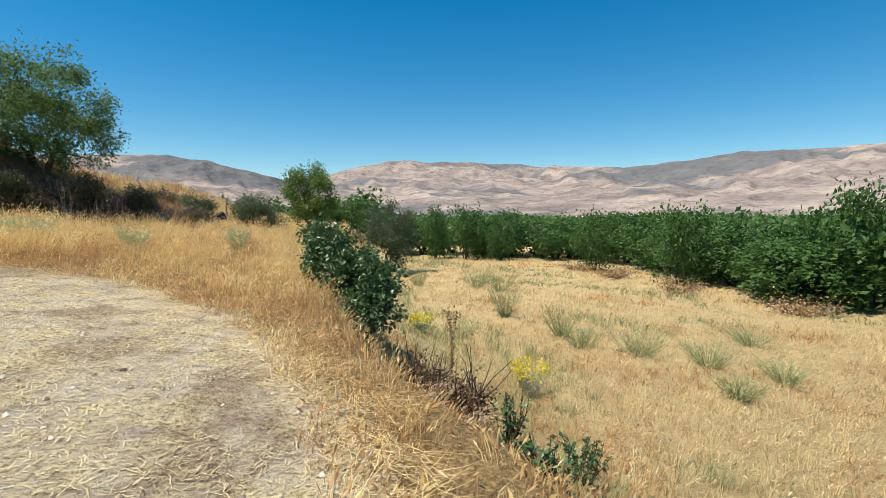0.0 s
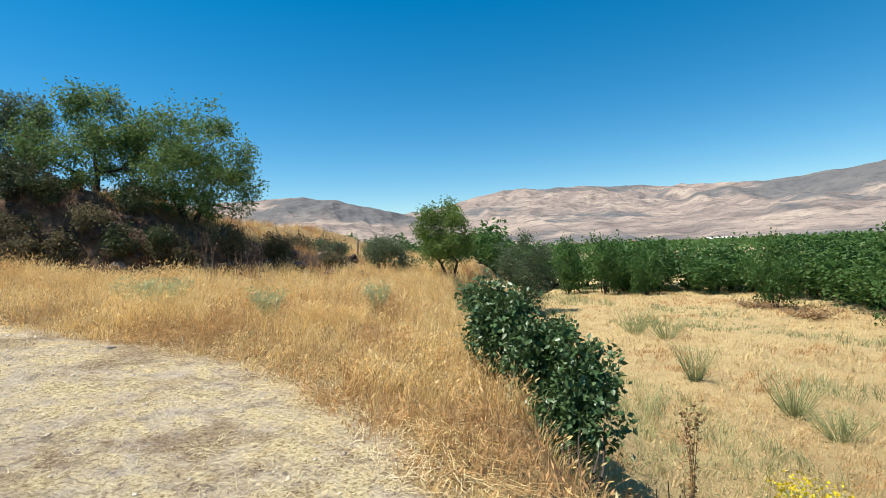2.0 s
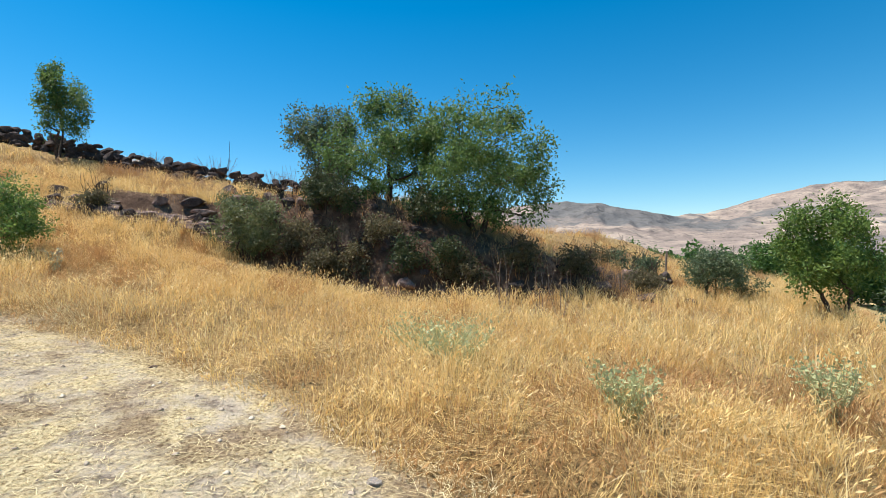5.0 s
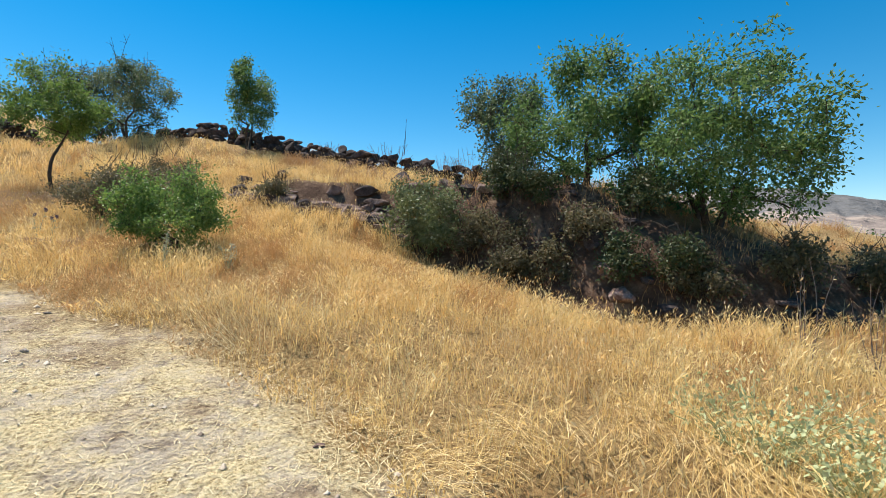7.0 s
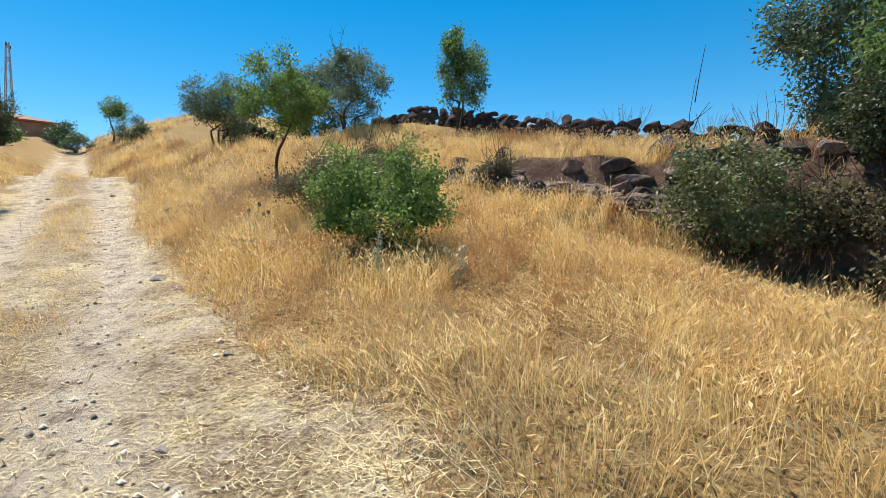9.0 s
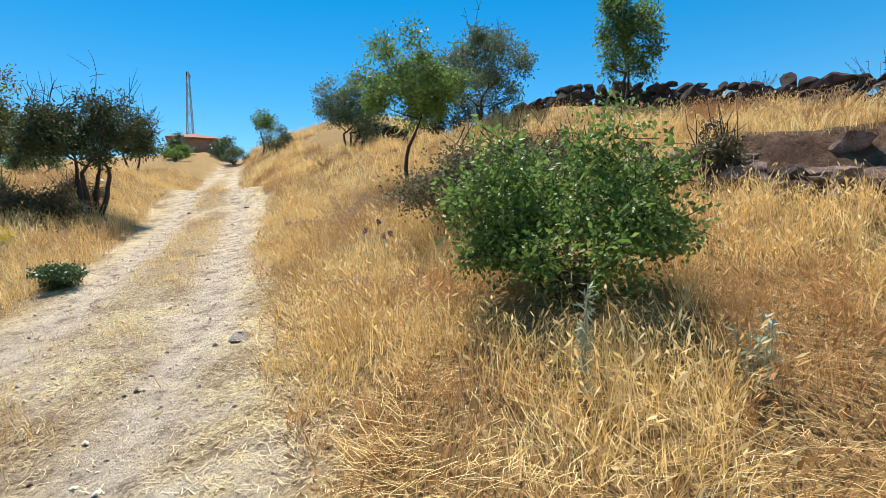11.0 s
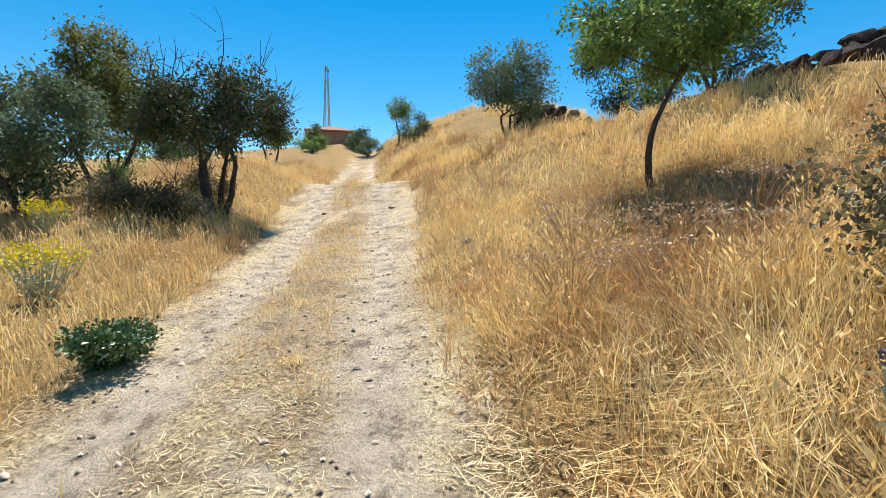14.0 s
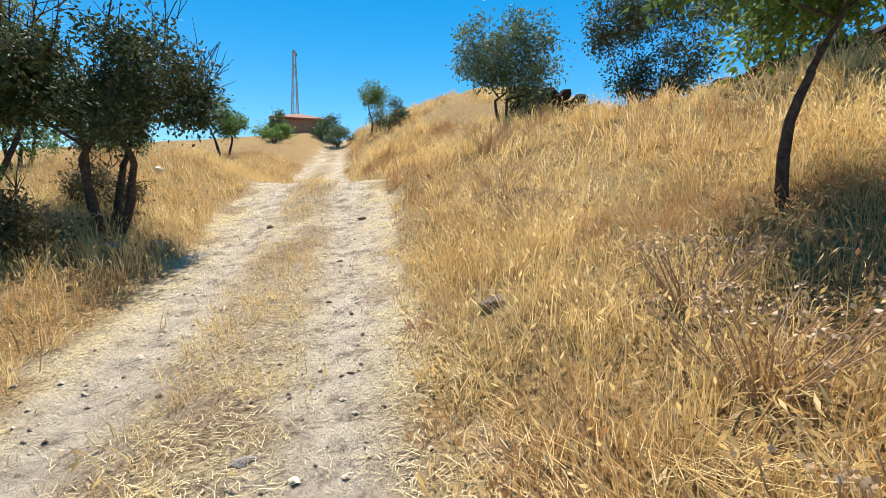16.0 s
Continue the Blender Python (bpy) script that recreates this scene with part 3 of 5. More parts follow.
# on the skyline near the house
plant_tree("bush", -49.5, -17.5, tree_meshes(37, 2.2, (0, 0, 1.15, 1.6, 1.6, 1.15), 11, 3600, 0.14, MAT_SHRUB, 4, 0.15, 0.05), "rounded dark-green bush before the house", "bush")
plant_tree("bush", -46.5, -19.5, tree_meshes(38, 2.2, (0, 0, 1.0, 0.95, 0.95, 1.1), 9, 2800, 0.13, MAT_OLIVE, 3, 0.2, 0.05), "upright grey-green bush before the house", "bush")
plant_tree("bush", -43.0, -17.0, tree_meshes(39, 1.8, (0, 0, 0.9, 1.4, 1.4, 0.9), 9, 3000, 0.12, MAT_BUSH, 4, 0.15, 0.04), "bright green spreading bush beside the track", "bush")
plant_tree("bush", -47.0, -15.2, tree_meshes(40, 1.5, (0, 0, 0.75, 1.5, 1.5, 0.8), 9, 2600, 0.12, MAT_OLIVE, 4, 0.15, 0.04), "grey-green bush above the track", "bush")
plant_tree("bush", -41.0, -8.6, tree_meshes(44, 1.7, (0, 0, 0.9, 1.2, 1.2, 0.9), 9, 2800, 0.11, MAT_OLIVE, 4, 0.15, 0.04), "grey-green bush on the hill crest", "bush")
# at the brow above the field
plant_tree("tree", -5.5, 21.2, tree_meshes(41, 3.3, (-0.1, 0, 1.75, 1.5, 1.45, 1.6), 28, 10500, 0.1, MAT_YOUNG, 2, 0.2, 0.06, lobe=0.27, wild=0.05),
           "round light-green almond tree at the brow of the field")
plant_tree("tree", -3.1, 29.5, tree_meshes(42, 4.7, (0, 0, 2.3, 2.05, 2.05, 2.4), 30, 11000, 0.12, MAT_OLIVE, 3, 0.2, 0.055, lobe=0.31, wild=0.05),
           "darker tree standing below the brow of the field")
plant_tree("bush", -8.6, 21.8, tree_meshes(43, 1.9, (0, 0, 1.0, 1.2, 1.2, 0.95), 9, 5000, 0.085, MAT_OLIVE, 3, 0.2, 0.04),
           "dark green bush at the foot of the mound", "bush")
# bushes beside the way
plant_tree("bush", -1.1, 6.7, tree_meshes(51, 1.8, (-0.6, 1.0, 0.8, 0.56, 0.56, 0.62), 64, 15500, 0.072, MAT_SHRUB, 5, 0.2, 0.02, wide=0.62, twig=0.1, lobe=0.42, wild=0.12,
                                              along_line=((-0.02, 0.8, 0.62), (0.05, 1.05, 0.95), (-0.3, 1.3, 1.2), (-0.75, 1.75, 1.4), (-1.2, 2.35, 1.5))),
           "dense dark-green glossy shrub spreading along the bank edge", "bush")
plant_tree("bush", -16.95, 6.05, tree_meshes(52, 1.9, (0, 0, 0.8, 1.2, 1.2, 1.0), 58, 18500, 0.052, MAT_BUSH, 8, 0.12, 0.02, wide=0.55, wild=0.22, twig=0.14, lobe=0.23, sprays=0.3, splay=1.0),
           "bright green leafy bush in the tall dry grass", "bush")
plant_tree("bush", -19.4, 4.9, tree_meshes(53, 1.3, (0, 0, 0.6, 1.0, 1.0, 0.68), 18, 9500, 0.05, MAT_BRAMBLE, 6, 0.2, 0.015, wide=0.6, wild=0.2, bare=6, lobe=0.31),
           "grey-brown bramble bush with small leaves", "bush")
for k, (x, y, r) in enumerate(((-21.6, 5.7, 0.95), (-20.7, 6.2, 0.8), (-22.8, 6.0, 0.8))):
    plant_tree("bush", x, y, tree_meshes(90 + k, 1.2, (0, 0, 0.5, r, r, 0.55), 13, 4200, 0.05, MAT_BRAMBLE, 5, 0.2, 0.014, wide=0.6, wild=0.2, bare=5, lobe=0.33),
               "low tangled bramble on the shaded slope", "bush", group="brambles on the slope")
plant_tree("bush", -16.9, 11.1, tree_meshes(54, 2.1, (0, 0, 1.0, 1.2, 1.15, 1.2), 30, 9000, 0.075, MAT_SAGE, 6, 0.2, 0.02, wide=0.55, wild=0.14, bare=4, lobe=0.27),
           "straggly grey-green bush against the rock bank", "bush")
plant_tree("bush", -18.7, -0.75, tree_meshes(55, 0.5, (0, 0, 0.22, 0.5, 0.45, 0.24), 9, 4500, 0.045, MAT_SHRUB, 5, 0.2, 0.012, wide=0.6, twig=0.08),
           "low dark-green cushion bush at the edge of the track", "bush")
# scrub on the bank
for k, (x, y, r, h, m) in enumerate(((-15.6, 12.4, 0.8, 0.6, MAT_BRAMBLE), (-14.4, 12.8, 0.7, 0.5, MAT_BRAMBLE), (-13.2, 13.5, 0.7, 0.55, MAT_DARKLEAF), (-12.2, 14.5, 0.7, 0.5, MAT_BRAMBLE),
                                     (-11.5, 15.8, 0.8, 0.7, MAT_BRAMBLE), (-16.2, 12.0, 0.7, 0.6, MAT_BRAMBLE), (-15.8, 12.9, 0.75, 0.6, MAT_DARKLEAF), (-15.1, 12.2, 0.6, 0.45, MAT_BRAMBLE), (-16.4, 13.0, 0.7, 0.55, MAT_DARKLEAF), (-14.0, 13.4, 0.6, 0.5, MAT_BRAMBLE), (-20.3, 8.4, 0.5, 0.4, MAT_BRAMBLE),
                                     (-10.7, 17.2, 0.7, 0.55, MAT_BRAMBLE), (-15.2, 13.1, 0.6, 0.45, MAT_DARKLEAF), (-13.7, 14.5, 0.9, 0.75, MAT_DARKLEAF), (-12.6, 14.2, 0.8, 0.6, MAT_DARKLEAF), (-9.6, 19.2, 0.7, 0.5, MAT_BRAMBLE),
                                     (-11.8, 20.5, 0.8, 0.5, MAT_BRAMBLE), (-10.4, 21.6, 0.7, 0.5, MAT_OLIVE), (-12.4, 23.5, 0.9, 0.6, MAT_OLIVE), (-8.0, 23.0, 0.8, 0.7, MAT_OLIVE))):
    plant_tree("scrub", x, y, tree_meshes(70 + k, 2 * h, (0, 0, h * 0.9, r, r, h), 12, 2200, 0.075, m, 5, 0.2, 0.014, wide=0.55, wild=0.2, bare=8, lobe=0.33),
               "tangled dark scrub on the shaded rock bank", "bush", group="scrub on the bank")

# ---- orchard in the valley ----
ORCHARD_EDGE = [(20, -30), (15.5, 6), (13.4, 15.6), (11.8, 23.0), (11.0, 38.0), (3, 41), (-4, 42), (-30, 52), (-60, 60)]


def build_orchard():
    kinds = [tree_meshes(60 + k, 3.6 + 0.2 * k, (0, 0, 1.6, 1.9, 1.9, 1.85), 24, 3400 if k < 4 else 850, 0.17 if k < 4 else 0.31, MAT_ORCHARD, 4, 0.12, 0.06, wide=0.55,
                         wild=0.22 + 0.05 * (k % 4), twig=0.3, lobe=0.34, sprays=0.0, limb_sides=3) for k in range(6)]
    rng = np.random.default_rng(5)
    label = "leafy dark-green orchard tree at the field's edge"
    for i in range(-12, 40):
        for j in range(-8, 46):
            x, y = -40 + j * 2.7 + rng.uniform(-0.6, 0.6), 2 + i * 2.7 + rng.uniform(-0.6, 0.6)
            d = -float(beside(x, y, ORCHARD_EDGE))
            if d < 1.2 or d > 8 or x > 45 or y < -6:
                continue
            k = rng.integers(4) if d < 3.6 else 4 + rng.integers(2)
            ob = base_at("orchard_tree", x, y, float(ground(x, y)) - 0.05, rng.uniform(0, 360))
            s = rng.uniform(0.85, 1.15)
            ob.scale = (s * 1.5, s * 1.5, s * rng.uniform(0.8, 1.3))
            child("trunk", kinds[k][0], ob)
            child("crown", kinds[k][1], ob)
            tagged(ob, label, "tree", "orchard trees")
    for x, y, s in ((11.6, 24.0, 1.3), (15.2, 18.0, 1.5), (1.8, 39.5, 1.45), (-0.6, 40.5, 1.3), (9.6, 31.0, 1.15), (4.6, 38.8, 1.2)):
        k = rng.integers(4)
        ob = base_at("orchard_tree", x, y, float(ground(x, y)) - 0.05, rng.uniform(0, 360))
        ob.scale = (s * 0.65, s * 0.65, s)
        child("trunk", kinds[k][0], ob)
        child("crown", kinds[k][1], ob)
        tagged(ob, "taller orchard tree with upright leafy shoots", "tree", "orchard trees")
    n = 62000
    ang = rng.uniform(radians(-45), radians(75), n)
    r = 22 + 560 * rng.uniform(0, 1, n) ** 1.7
    x, y = r * np.sin(ang), r * np.cos(ang)
    keep = (-beside(x, y, ORCHARD_EDGE) > 6.5)
    x, y, r = x[keep], y[keep], r[keep]
    row = np.abs((x * 0.9 + y * 0.43) / 4.0 % 1 - 0.5) * 2
    top = 2.6 + 1.1 * vnoise(x / 3.1, y / 3.1, 3) + 0.7 * row
    z = ground(x, y, False) + top - rng.uniform(0, 1, len(x)) ** 2 * 2.4
    v, t = leaves(np.stack([x, y, z], 1), np.tile((0, 0, 0.6), (len(x), 1)), 0.34, rng, 0.8, 0.0)
    sc = np.repeat(np.clip(r / 60, 1, 4.0), 4)[:, None]
    c = np.repeat(np.stack([x, y, z], 1), 4, 0)
    v = c + (v - c) * sc
    tagged(new("far_orchard", mesh_of("far_orchard", v, t, MAT_ORCHARD)), "wide green orchard canopy filling the valley floor", "orchard", kind="stuff")


build_orchard()


# ---- dry grass ----
def clumped(rng, n, x0, x1, y0, y1, k=12, size=0.06):
    """Places in tufts, and the lean that each tuft shares."""
    c = n // k
    cx, cy = rng.uniform(x0, x1, c), rng.uniform(y0, y1, c)
    sg = size * rng.uniform(0.5, 1.6, c)
    x = np.repeat(cx, k) + rng.normal(0, 1, c * k) * np.repeat(sg, k)
    y = np.repeat(cy, k) + rng.normal(0, 1, c * k) * np.repeat(sg, k)
    return x, y, np.repeat(rng.normal(0, 0.42, (c, 2)), k, 0), np.repeat(rng.uniform(0.65, 1.3, c), k)


def blades(x, y, height, width, rng, bend=0.35, wind=(0.5, -0.25), head=0.0, flat=False, lift=0.0, tuft=0.0, heading=None):
    n = len(x)
    z = ground(x, y) - (0.0 if flat else 0.03) + lift
    p = np.stack([x, y, z], 1)
    ang = rng.uniform(0, 2 * np.pi, n) if heading is None else heading + rng.normal(0, 0.45, n)
    h = height * rng.uniform(0.55, 1.25, n)
    if flat:
        d1 = np.stack([np.cos(ang), np.sin(ang), rng.uniform(0.0, 0.35, n)], 1)
        d2 = np.stack([np.cos(ang + 0.4), np.sin(ang + 0.4), rng.uniform(-0.15, 0.15, n)], 1)
    else:
        lean = rng.normal(0, bend, (n, 2)) + np.array(wind) * bend + tuft
        d1 = np.concatenate([lean * 0.5, np.ones((n, 1))], 1)
        d2 = np.concatenate([lean * 1.5, np.ones((n, 1)) * 0.8], 1)
    d1 /= np.linalg.norm(d1, axis=1, keepdims=True)
    d2 /= np.linalg.norm(d2, axis=1, keepdims=True)
    w = np.broadcast_to(np.asarray(width, float), (n,))[:, None]
    u = np.stack([np.cos(ang + 1.57), np.sin(ang + 1.57), np.zeros(n)], 1) * w * 0.5
    m = p + d1 * (h * 0.55)[:, None]
    tip = m + d2 * (h * 0.5)[:, None]
    v = np.stack([p - u, p + u, m + u * 0.8, m - u * 0.8, tip], 1).reshape(-1, 3)
    i = np.arange(n)[:, None] * 5
    t = np.concatenate([i + (0, 1, 2), i + (0, 2, 3), i + (3, 2, 4)])
    if head > 0:
        k = rng.random(n) < head
        q, dd = tip[k], d2[k]
        hl = rng.uniform(0.03, 0.075, (k.sum(), 1))
        s = np.cross(dd, rng.normal(0, 1, dd.shape))
        s /= np.linalg.norm(s, axis=1, keepdims=True)
        hv = np.stack([q - dd * hl * 0.6, q + s * hl * 0.14, q + dd * hl * 0.6, q - s * hl * 0.14], 1).reshape(-1, 3)
        j = np.arange(k.sum())[:, None] * 4 + len(v)
        v = np.concatenate([v, hv])
        t = np.concatenate([t, j + (0, 1, 2), j + (0, 2, 3)])
    return v, t


def scatter(rng, n, x0, x1, y0, y1):
    return rng.uniform(x0, x1, n), rng.uniform(y0, y1, n)


def stuff(name, mats, label, category="grass"):
    v = np.concatenate([a for a, _ in mats[0]])
    t, o = [], 0
    for a, b in mats[0]:
        t.append(b + o)
        o += len(a)
    tagged(new(name, mesh_of(name, v, np.concatenate(t), mats[1])), label, category, kind="stuff")


def build_grass():
    rng = np.random.default_rng(9)
    tall, rust, straw, pale, green = [], [], [], [], []
    # tall grass north of the track and on the slopes, thinning with distance
    for n, box, near in ((335000, (-25, 1, -6, 13), True), (95000, (-37, -22, -10, 15), False), (60000, (-52, -34, -20, 8), False)):
        x, y, tl, th = clumped(rng, n, *box)
        en, ef, eb = -beside(x, y, EDGE_NORTH), beside(x, y, FOOT), -beside(x, y, BROW)
        if not near:
            keep = (en > -0.05) & ~((x > -25) & (y < 13) & (x < 1))
        else:
            keep = (en > -0.12 + 0.3 * (vnoise(x * 2, y * 2, 5) - 0.5)) & (eb < 1.3)
        keep &= np.abs(beside(x, y, CREST)) > 0.95
        bankzone = (ef > -0.1) & (ef < np.where(x < -17.2, 1.2, 2.0)) & (x > -20.8) & (y < 22)
        keep &= ~bankzone & (ef < 9) & (y < 23)
        keep &= np.hypot(x + 16.9, y - 6.05) > 0.8
        x, y, en, ef, tl, th = x[keep], y[keep], en[keep], ef[keep], tl[keep], th[keep]
        p = fractal(x * 0.55, y * 0.55, 3, 13)
        h = th * (0.22 + 0.30 * p) * (0.55 + 0.45 * smooth(en, 0, 0.7))
        near_brow = smooth(-beside(x, y, BROW), -1.0, 0.2) * smooth(-y, -7, -4)
        h = h * (1 - 0.55 * near_brow)
        dens = rng.random(len(x)) < 0.55 + 0.45 * smooth(p, 0.35, 0.6)
        red = (fractal(x * 0.8 + 9, y * 0.8, 3, 17) > 0.575) | (rng.random(len(x)) < 0.75 * near_brow) | (rng.random(len(x)) < 0.75 * (1 - smooth(en, 0.3, 1.0)) * (fractal(x * 0.9, y * 0.9, 3, 19) > 0.45))
        w = rng.uniform(0.003, 0.008, len(x)) * (1.0 + 0.22 * np.clip(en - 4, 0, 5) if near else 2.3)
        for mask, out in ((dens & ~red, tall), (dens & red, rust)):
            out.append(blades(x[mask], y[mask], h[mask] * (1 if out is tall else 0.8), w[mask], rng, 0.25, head=0.5, tuft=tl[mask]))
    x, y, tl, th = clumped(rng, 80000, -20, -1, 12.5, 34)
    keep = (beside(x, y, BROW) > -1.6) & ((beside(x, y, FOOT) < 0.2) | (y > 17)) & ((y > 13) | (x > -1)) & (fractal(x * 0.6, y * 0.6, 3, 87) > np.where(beside(x, y, FOOT) > 0, 0.5, 0.2))
    x, y, tl, th = x[keep], y[keep], tl[keep], th[keep]
    red = fractal(x * 0.7, y * 0.7, 3, 89) > np.where(beside(x, y, FOOT) > 0, 0.45, 0.62)
    for mask, out in ((~red, tall), (red, rust)):
        out.append(blades(x[mask], y[mask], 0.42 * th[mask], rng.uniform(0.008, 0.014, mask.sum()), rng, 0.25, head=0.4, tuft=tl[mask]))
    # matted stalks, blown over and lying in the tall grass
    x, y = scatter(rng, 150000, -26, 0, -3, 11)
    en = -beside(x, y, EDGE_NORTH)
    keep = (en > 0.1) & (en < 6.5) & (beside(x, y, FOOT) < -0.3) & (beside(x, y, BROW) > 0.3) & (fractal(x * 0.7, y * 0.7, 3, 101) > 0.47)
    x, y = x[keep], y[keep]
    tall.append(blades(x, y, 0.3, rng.uniform(0.0025, 0.005, len(x)), rng, flat=True, lift=rng.uniform(0.04, 0.27, len(x)), heading=9 * fractal(x * 0.7, y * 0.7, 2, 113)))
    # long pale stalks blown over in swathes beside the upper track
    x, y, tl, th = clumped(rng, 30000, -26, -12, -2, 8, 30, 0.16)
    en = -beside(x, y, EDGE_NORTH)
    keep = (en > 0.15) & (en < 3.2) & (np.hypot(x + 16.8, y - 6.0) > 1.0) & (fractal(x * 0.8, y * 0.8, 3, 107) > 0.5)
    x, y, tl, th = x[keep], y[keep], tl[keep], th[keep]
    straw.append(blades(x, y, 0.52 * th, rng.uniform(0.003, 0.006, len(x)), rng, 0.28, tuft=tl * 2.2 + (0.7, -0.5)))
    # south of the track
    x, y = scatter(rng, 60000, -38, -12, -18, 2)
    es = beside(x, y, EDGE_SOUTH)
    keep = (es > 0.0) & (es < 14) & (rng.random(len(x)) < 1.1 - es / 14)
    x, y, es = x[keep], y[keep], es[keep]
    red = fractal(x * 0.6 + 4, y * 0.6, 3, 19) > 0.58
    h = 0.2 + 0.28 * fractal(x * 0.6, y * 0.6, 3, 23)
    for mask, out in ((~red, tall), (red, rust)):
        out.append(blades(x[mask], y[mask], h[mask], rng.uniform(0.006, 0.012, mask.sum()), rng, 0.4, head=0.4))
    x, y, tl, th = clumped(rng, 60000, -38, -13, -13, 1, 12, 0.06)
    es = beside(x, y, EDGE_SOUTH)
    keep = (es > 0.05) & (es < 2.6)
    x, y, tl, th = x[keep], y[keep], tl[keep], th[keep]
    tall.append(blades(x, y, 0.34 * th, rng.uniform(0.004, 0.009, len(x)), rng, 0.25, head=0.4, tuft=tl))
    # cut straw lying on the mown ground
    x, y = scatter(rng, 230000, -28, 3, -6, 8)
    en, es = beside(x, y, EDGE_NORTH), -beside(x, y, EDGE_SOUTH)
    rut = np.exp(-((np.abs(n_track(x, y)) - 0.78) / 0.3) ** 2) * smooth(-x, 9, 15)
    keep = (en > -0.3) & (es > -0.3) & (rng.random(len(x)) > 0.85 * rut) & (fractal(x * 0.9, y * 0.9, 3, 29) > 0.36)
    keep &= (x > -13) | (rng.random(len(x)) < np.where(x > -23, 0.9, 0.45))
    x, y = x[keep], y[keep]
    straw.append(blades(x, y, 0.11, rng.uniform(0.0025, 0.006, len(x)), rng, flat=True, lift=0.006))
    # long pale straws raked along the edge of the mown ground
    x, y = scatter(rng, 90000, -24, 2, -3, 9)
    en = beside(x, y, EDGE_NORTH)
    keep = (np.abs(en + 0.05) < 0.3) & (fractal(x * 0.8, y * 0.8, 3, 71) > 0.4)
    straw.append(blades(x[keep], y[keep], 0.26, rng.uniform(0.003, 0.006, keep.sum()), rng, flat=True, lift=0.02))
    # stubble tufts on the mown ground and between the ruts
    x, y = scatter(rng, 60000, -32, 2, -8, 8)
    en, es = beside(x, y, EDGE_NORTH), -beside(x, y, EDGE_SOUTH)
    mid = np.exp(-(n_track(x, y) / 0.35) ** 2) * smooth(-x, 9, 15)
    keep = (en > 0) & (es > 0) & (rng.random(len(x)) < 0.05 + 0.9 * mid * (fractal(x * 1.1, y * 1.1, 3, 31) > 0.42) + 0.5 * (fractal(x * 1.4, y * 1.4, 3, 37) > 0.63))
    x, y = x[keep], y[keep]
    straw.append(blades(x, y, 0.11, rng.uniform(0.003, 0.006, len(x)), rng, 0.7))
    x, y, tl, th = clumped(rng, 110000, -33, -9, -9, 7, 14, 0.05)
    mid = np.exp(-(n_track(x, y) / 0.42) ** 2) * smooth(-x, 9, 14)
    keep = (rng.random(len(x)) < mid) & (fractal(x * 0.9, y * 0.9, 3, 61) > 0.38)
    x, y, tl, th = x[keep], y[keep], tl[keep], th[keep]
    tall.append(blades(x, y, 0.19 * th, rng.uniform(0.004, 0.008, len(x)), rng, 0.5, head=0.2, tuft=tl))
    # lower field
    x, y, tl, th = clumped(rng, 130000, -6, 16, -4, 42, 10, 0.08)
    e, o = -beside(x, y, BROW), -beside(x, y, ORCHARD_EDGE)
    dist = np.hypot(x, y)
    keep = (e > 0.3) & (o < 0.8) & (rng.random(len(x)) < np.clip(14 / dist, 0.25, 1))
    x, y, dist, tl, th = x[keep], y[keep], dist[keep], tl[keep], th[keep]
    p = fractal(x * 0.35, y * 0.35, 4, 43)
    h = th * (0.10 + 0.38 * np.clip(p - 0.25, 0, 1))
    g = fractal((x + y * 0.4) * 0.35, y * 0.2, 3, 47) > 0.60
    wide_b = rng.uniform(0.006, 0.011, len(x)) * np.clip(dist / 9, 1, 3)
    r2 = fractal(x * 0.5, y * 0.5, 3, 53) > 0.6
    for mask, out in ((~g & ~r2, pale), (g, green), (r2 & ~g, rust)):
        out.append(blades(x[mask], y[mask], h[mask] * (1.5 if out is green else 1), wide_b[mask], rng, 0.35, head=0.3, tuft=tl[mask]))
    x, y, tl, th = clumped(rng, 44000, 0, 11, 1, 15, 12, 0.06)
    keep = (-beside(x, y, BROW) > 0.4) & (rng.random(len(x)) < np.clip(7 / np.hypot(x, y), 0, 1))
    x, y, tl, th = x[keep], y[keep], tl[keep], th[keep]
    r2 = fractal(x * 0.7, y * 0.7, 3, 97) > 0.56
    for mask, out in ((~r2, pale), (r2, rust)):
        out.append(blades(x[mask], y[mask], 0.24 * th[mask], rng.uniform(0.004, 0.008, mask.sum()), rng, 0.4, head=0.4, tuft=tl[mask]))
    # bank and mound
    x, y = scatter(rng, 16000, -22, -7, 10, 24)
    ef = beside(x, y, FOOT)
    keep = (ef > -0.4) & (ef < 6) & (fractal(x * 1.2, y * 1.2, 3, 59) > 0.48)
    rust.append(blades(x[keep], y[keep], 0.3, 0.012, rng, 0.5, head=0.3))
    stuff("tall_grass", (tall, MAT_TALL), "tall golden dry grass with seed heads", "grass")
    stuff("dry_weeds", (rust, MAT_RUST), "rusty brown dry weeds among the grass", "weeds")
    stuff("cut_straw", (straw, MAT_STRAW), "pale cut straw lying on the track", "straw")
    stuff("field_grass", (pale, MAT_PALE), "short pale dry grass of the lower field", "grass")
    stuff("green_weeds", (green, MAT_GREYGREEN), "grey-green weeds growing in the dry field", "weeds")


build_grass()
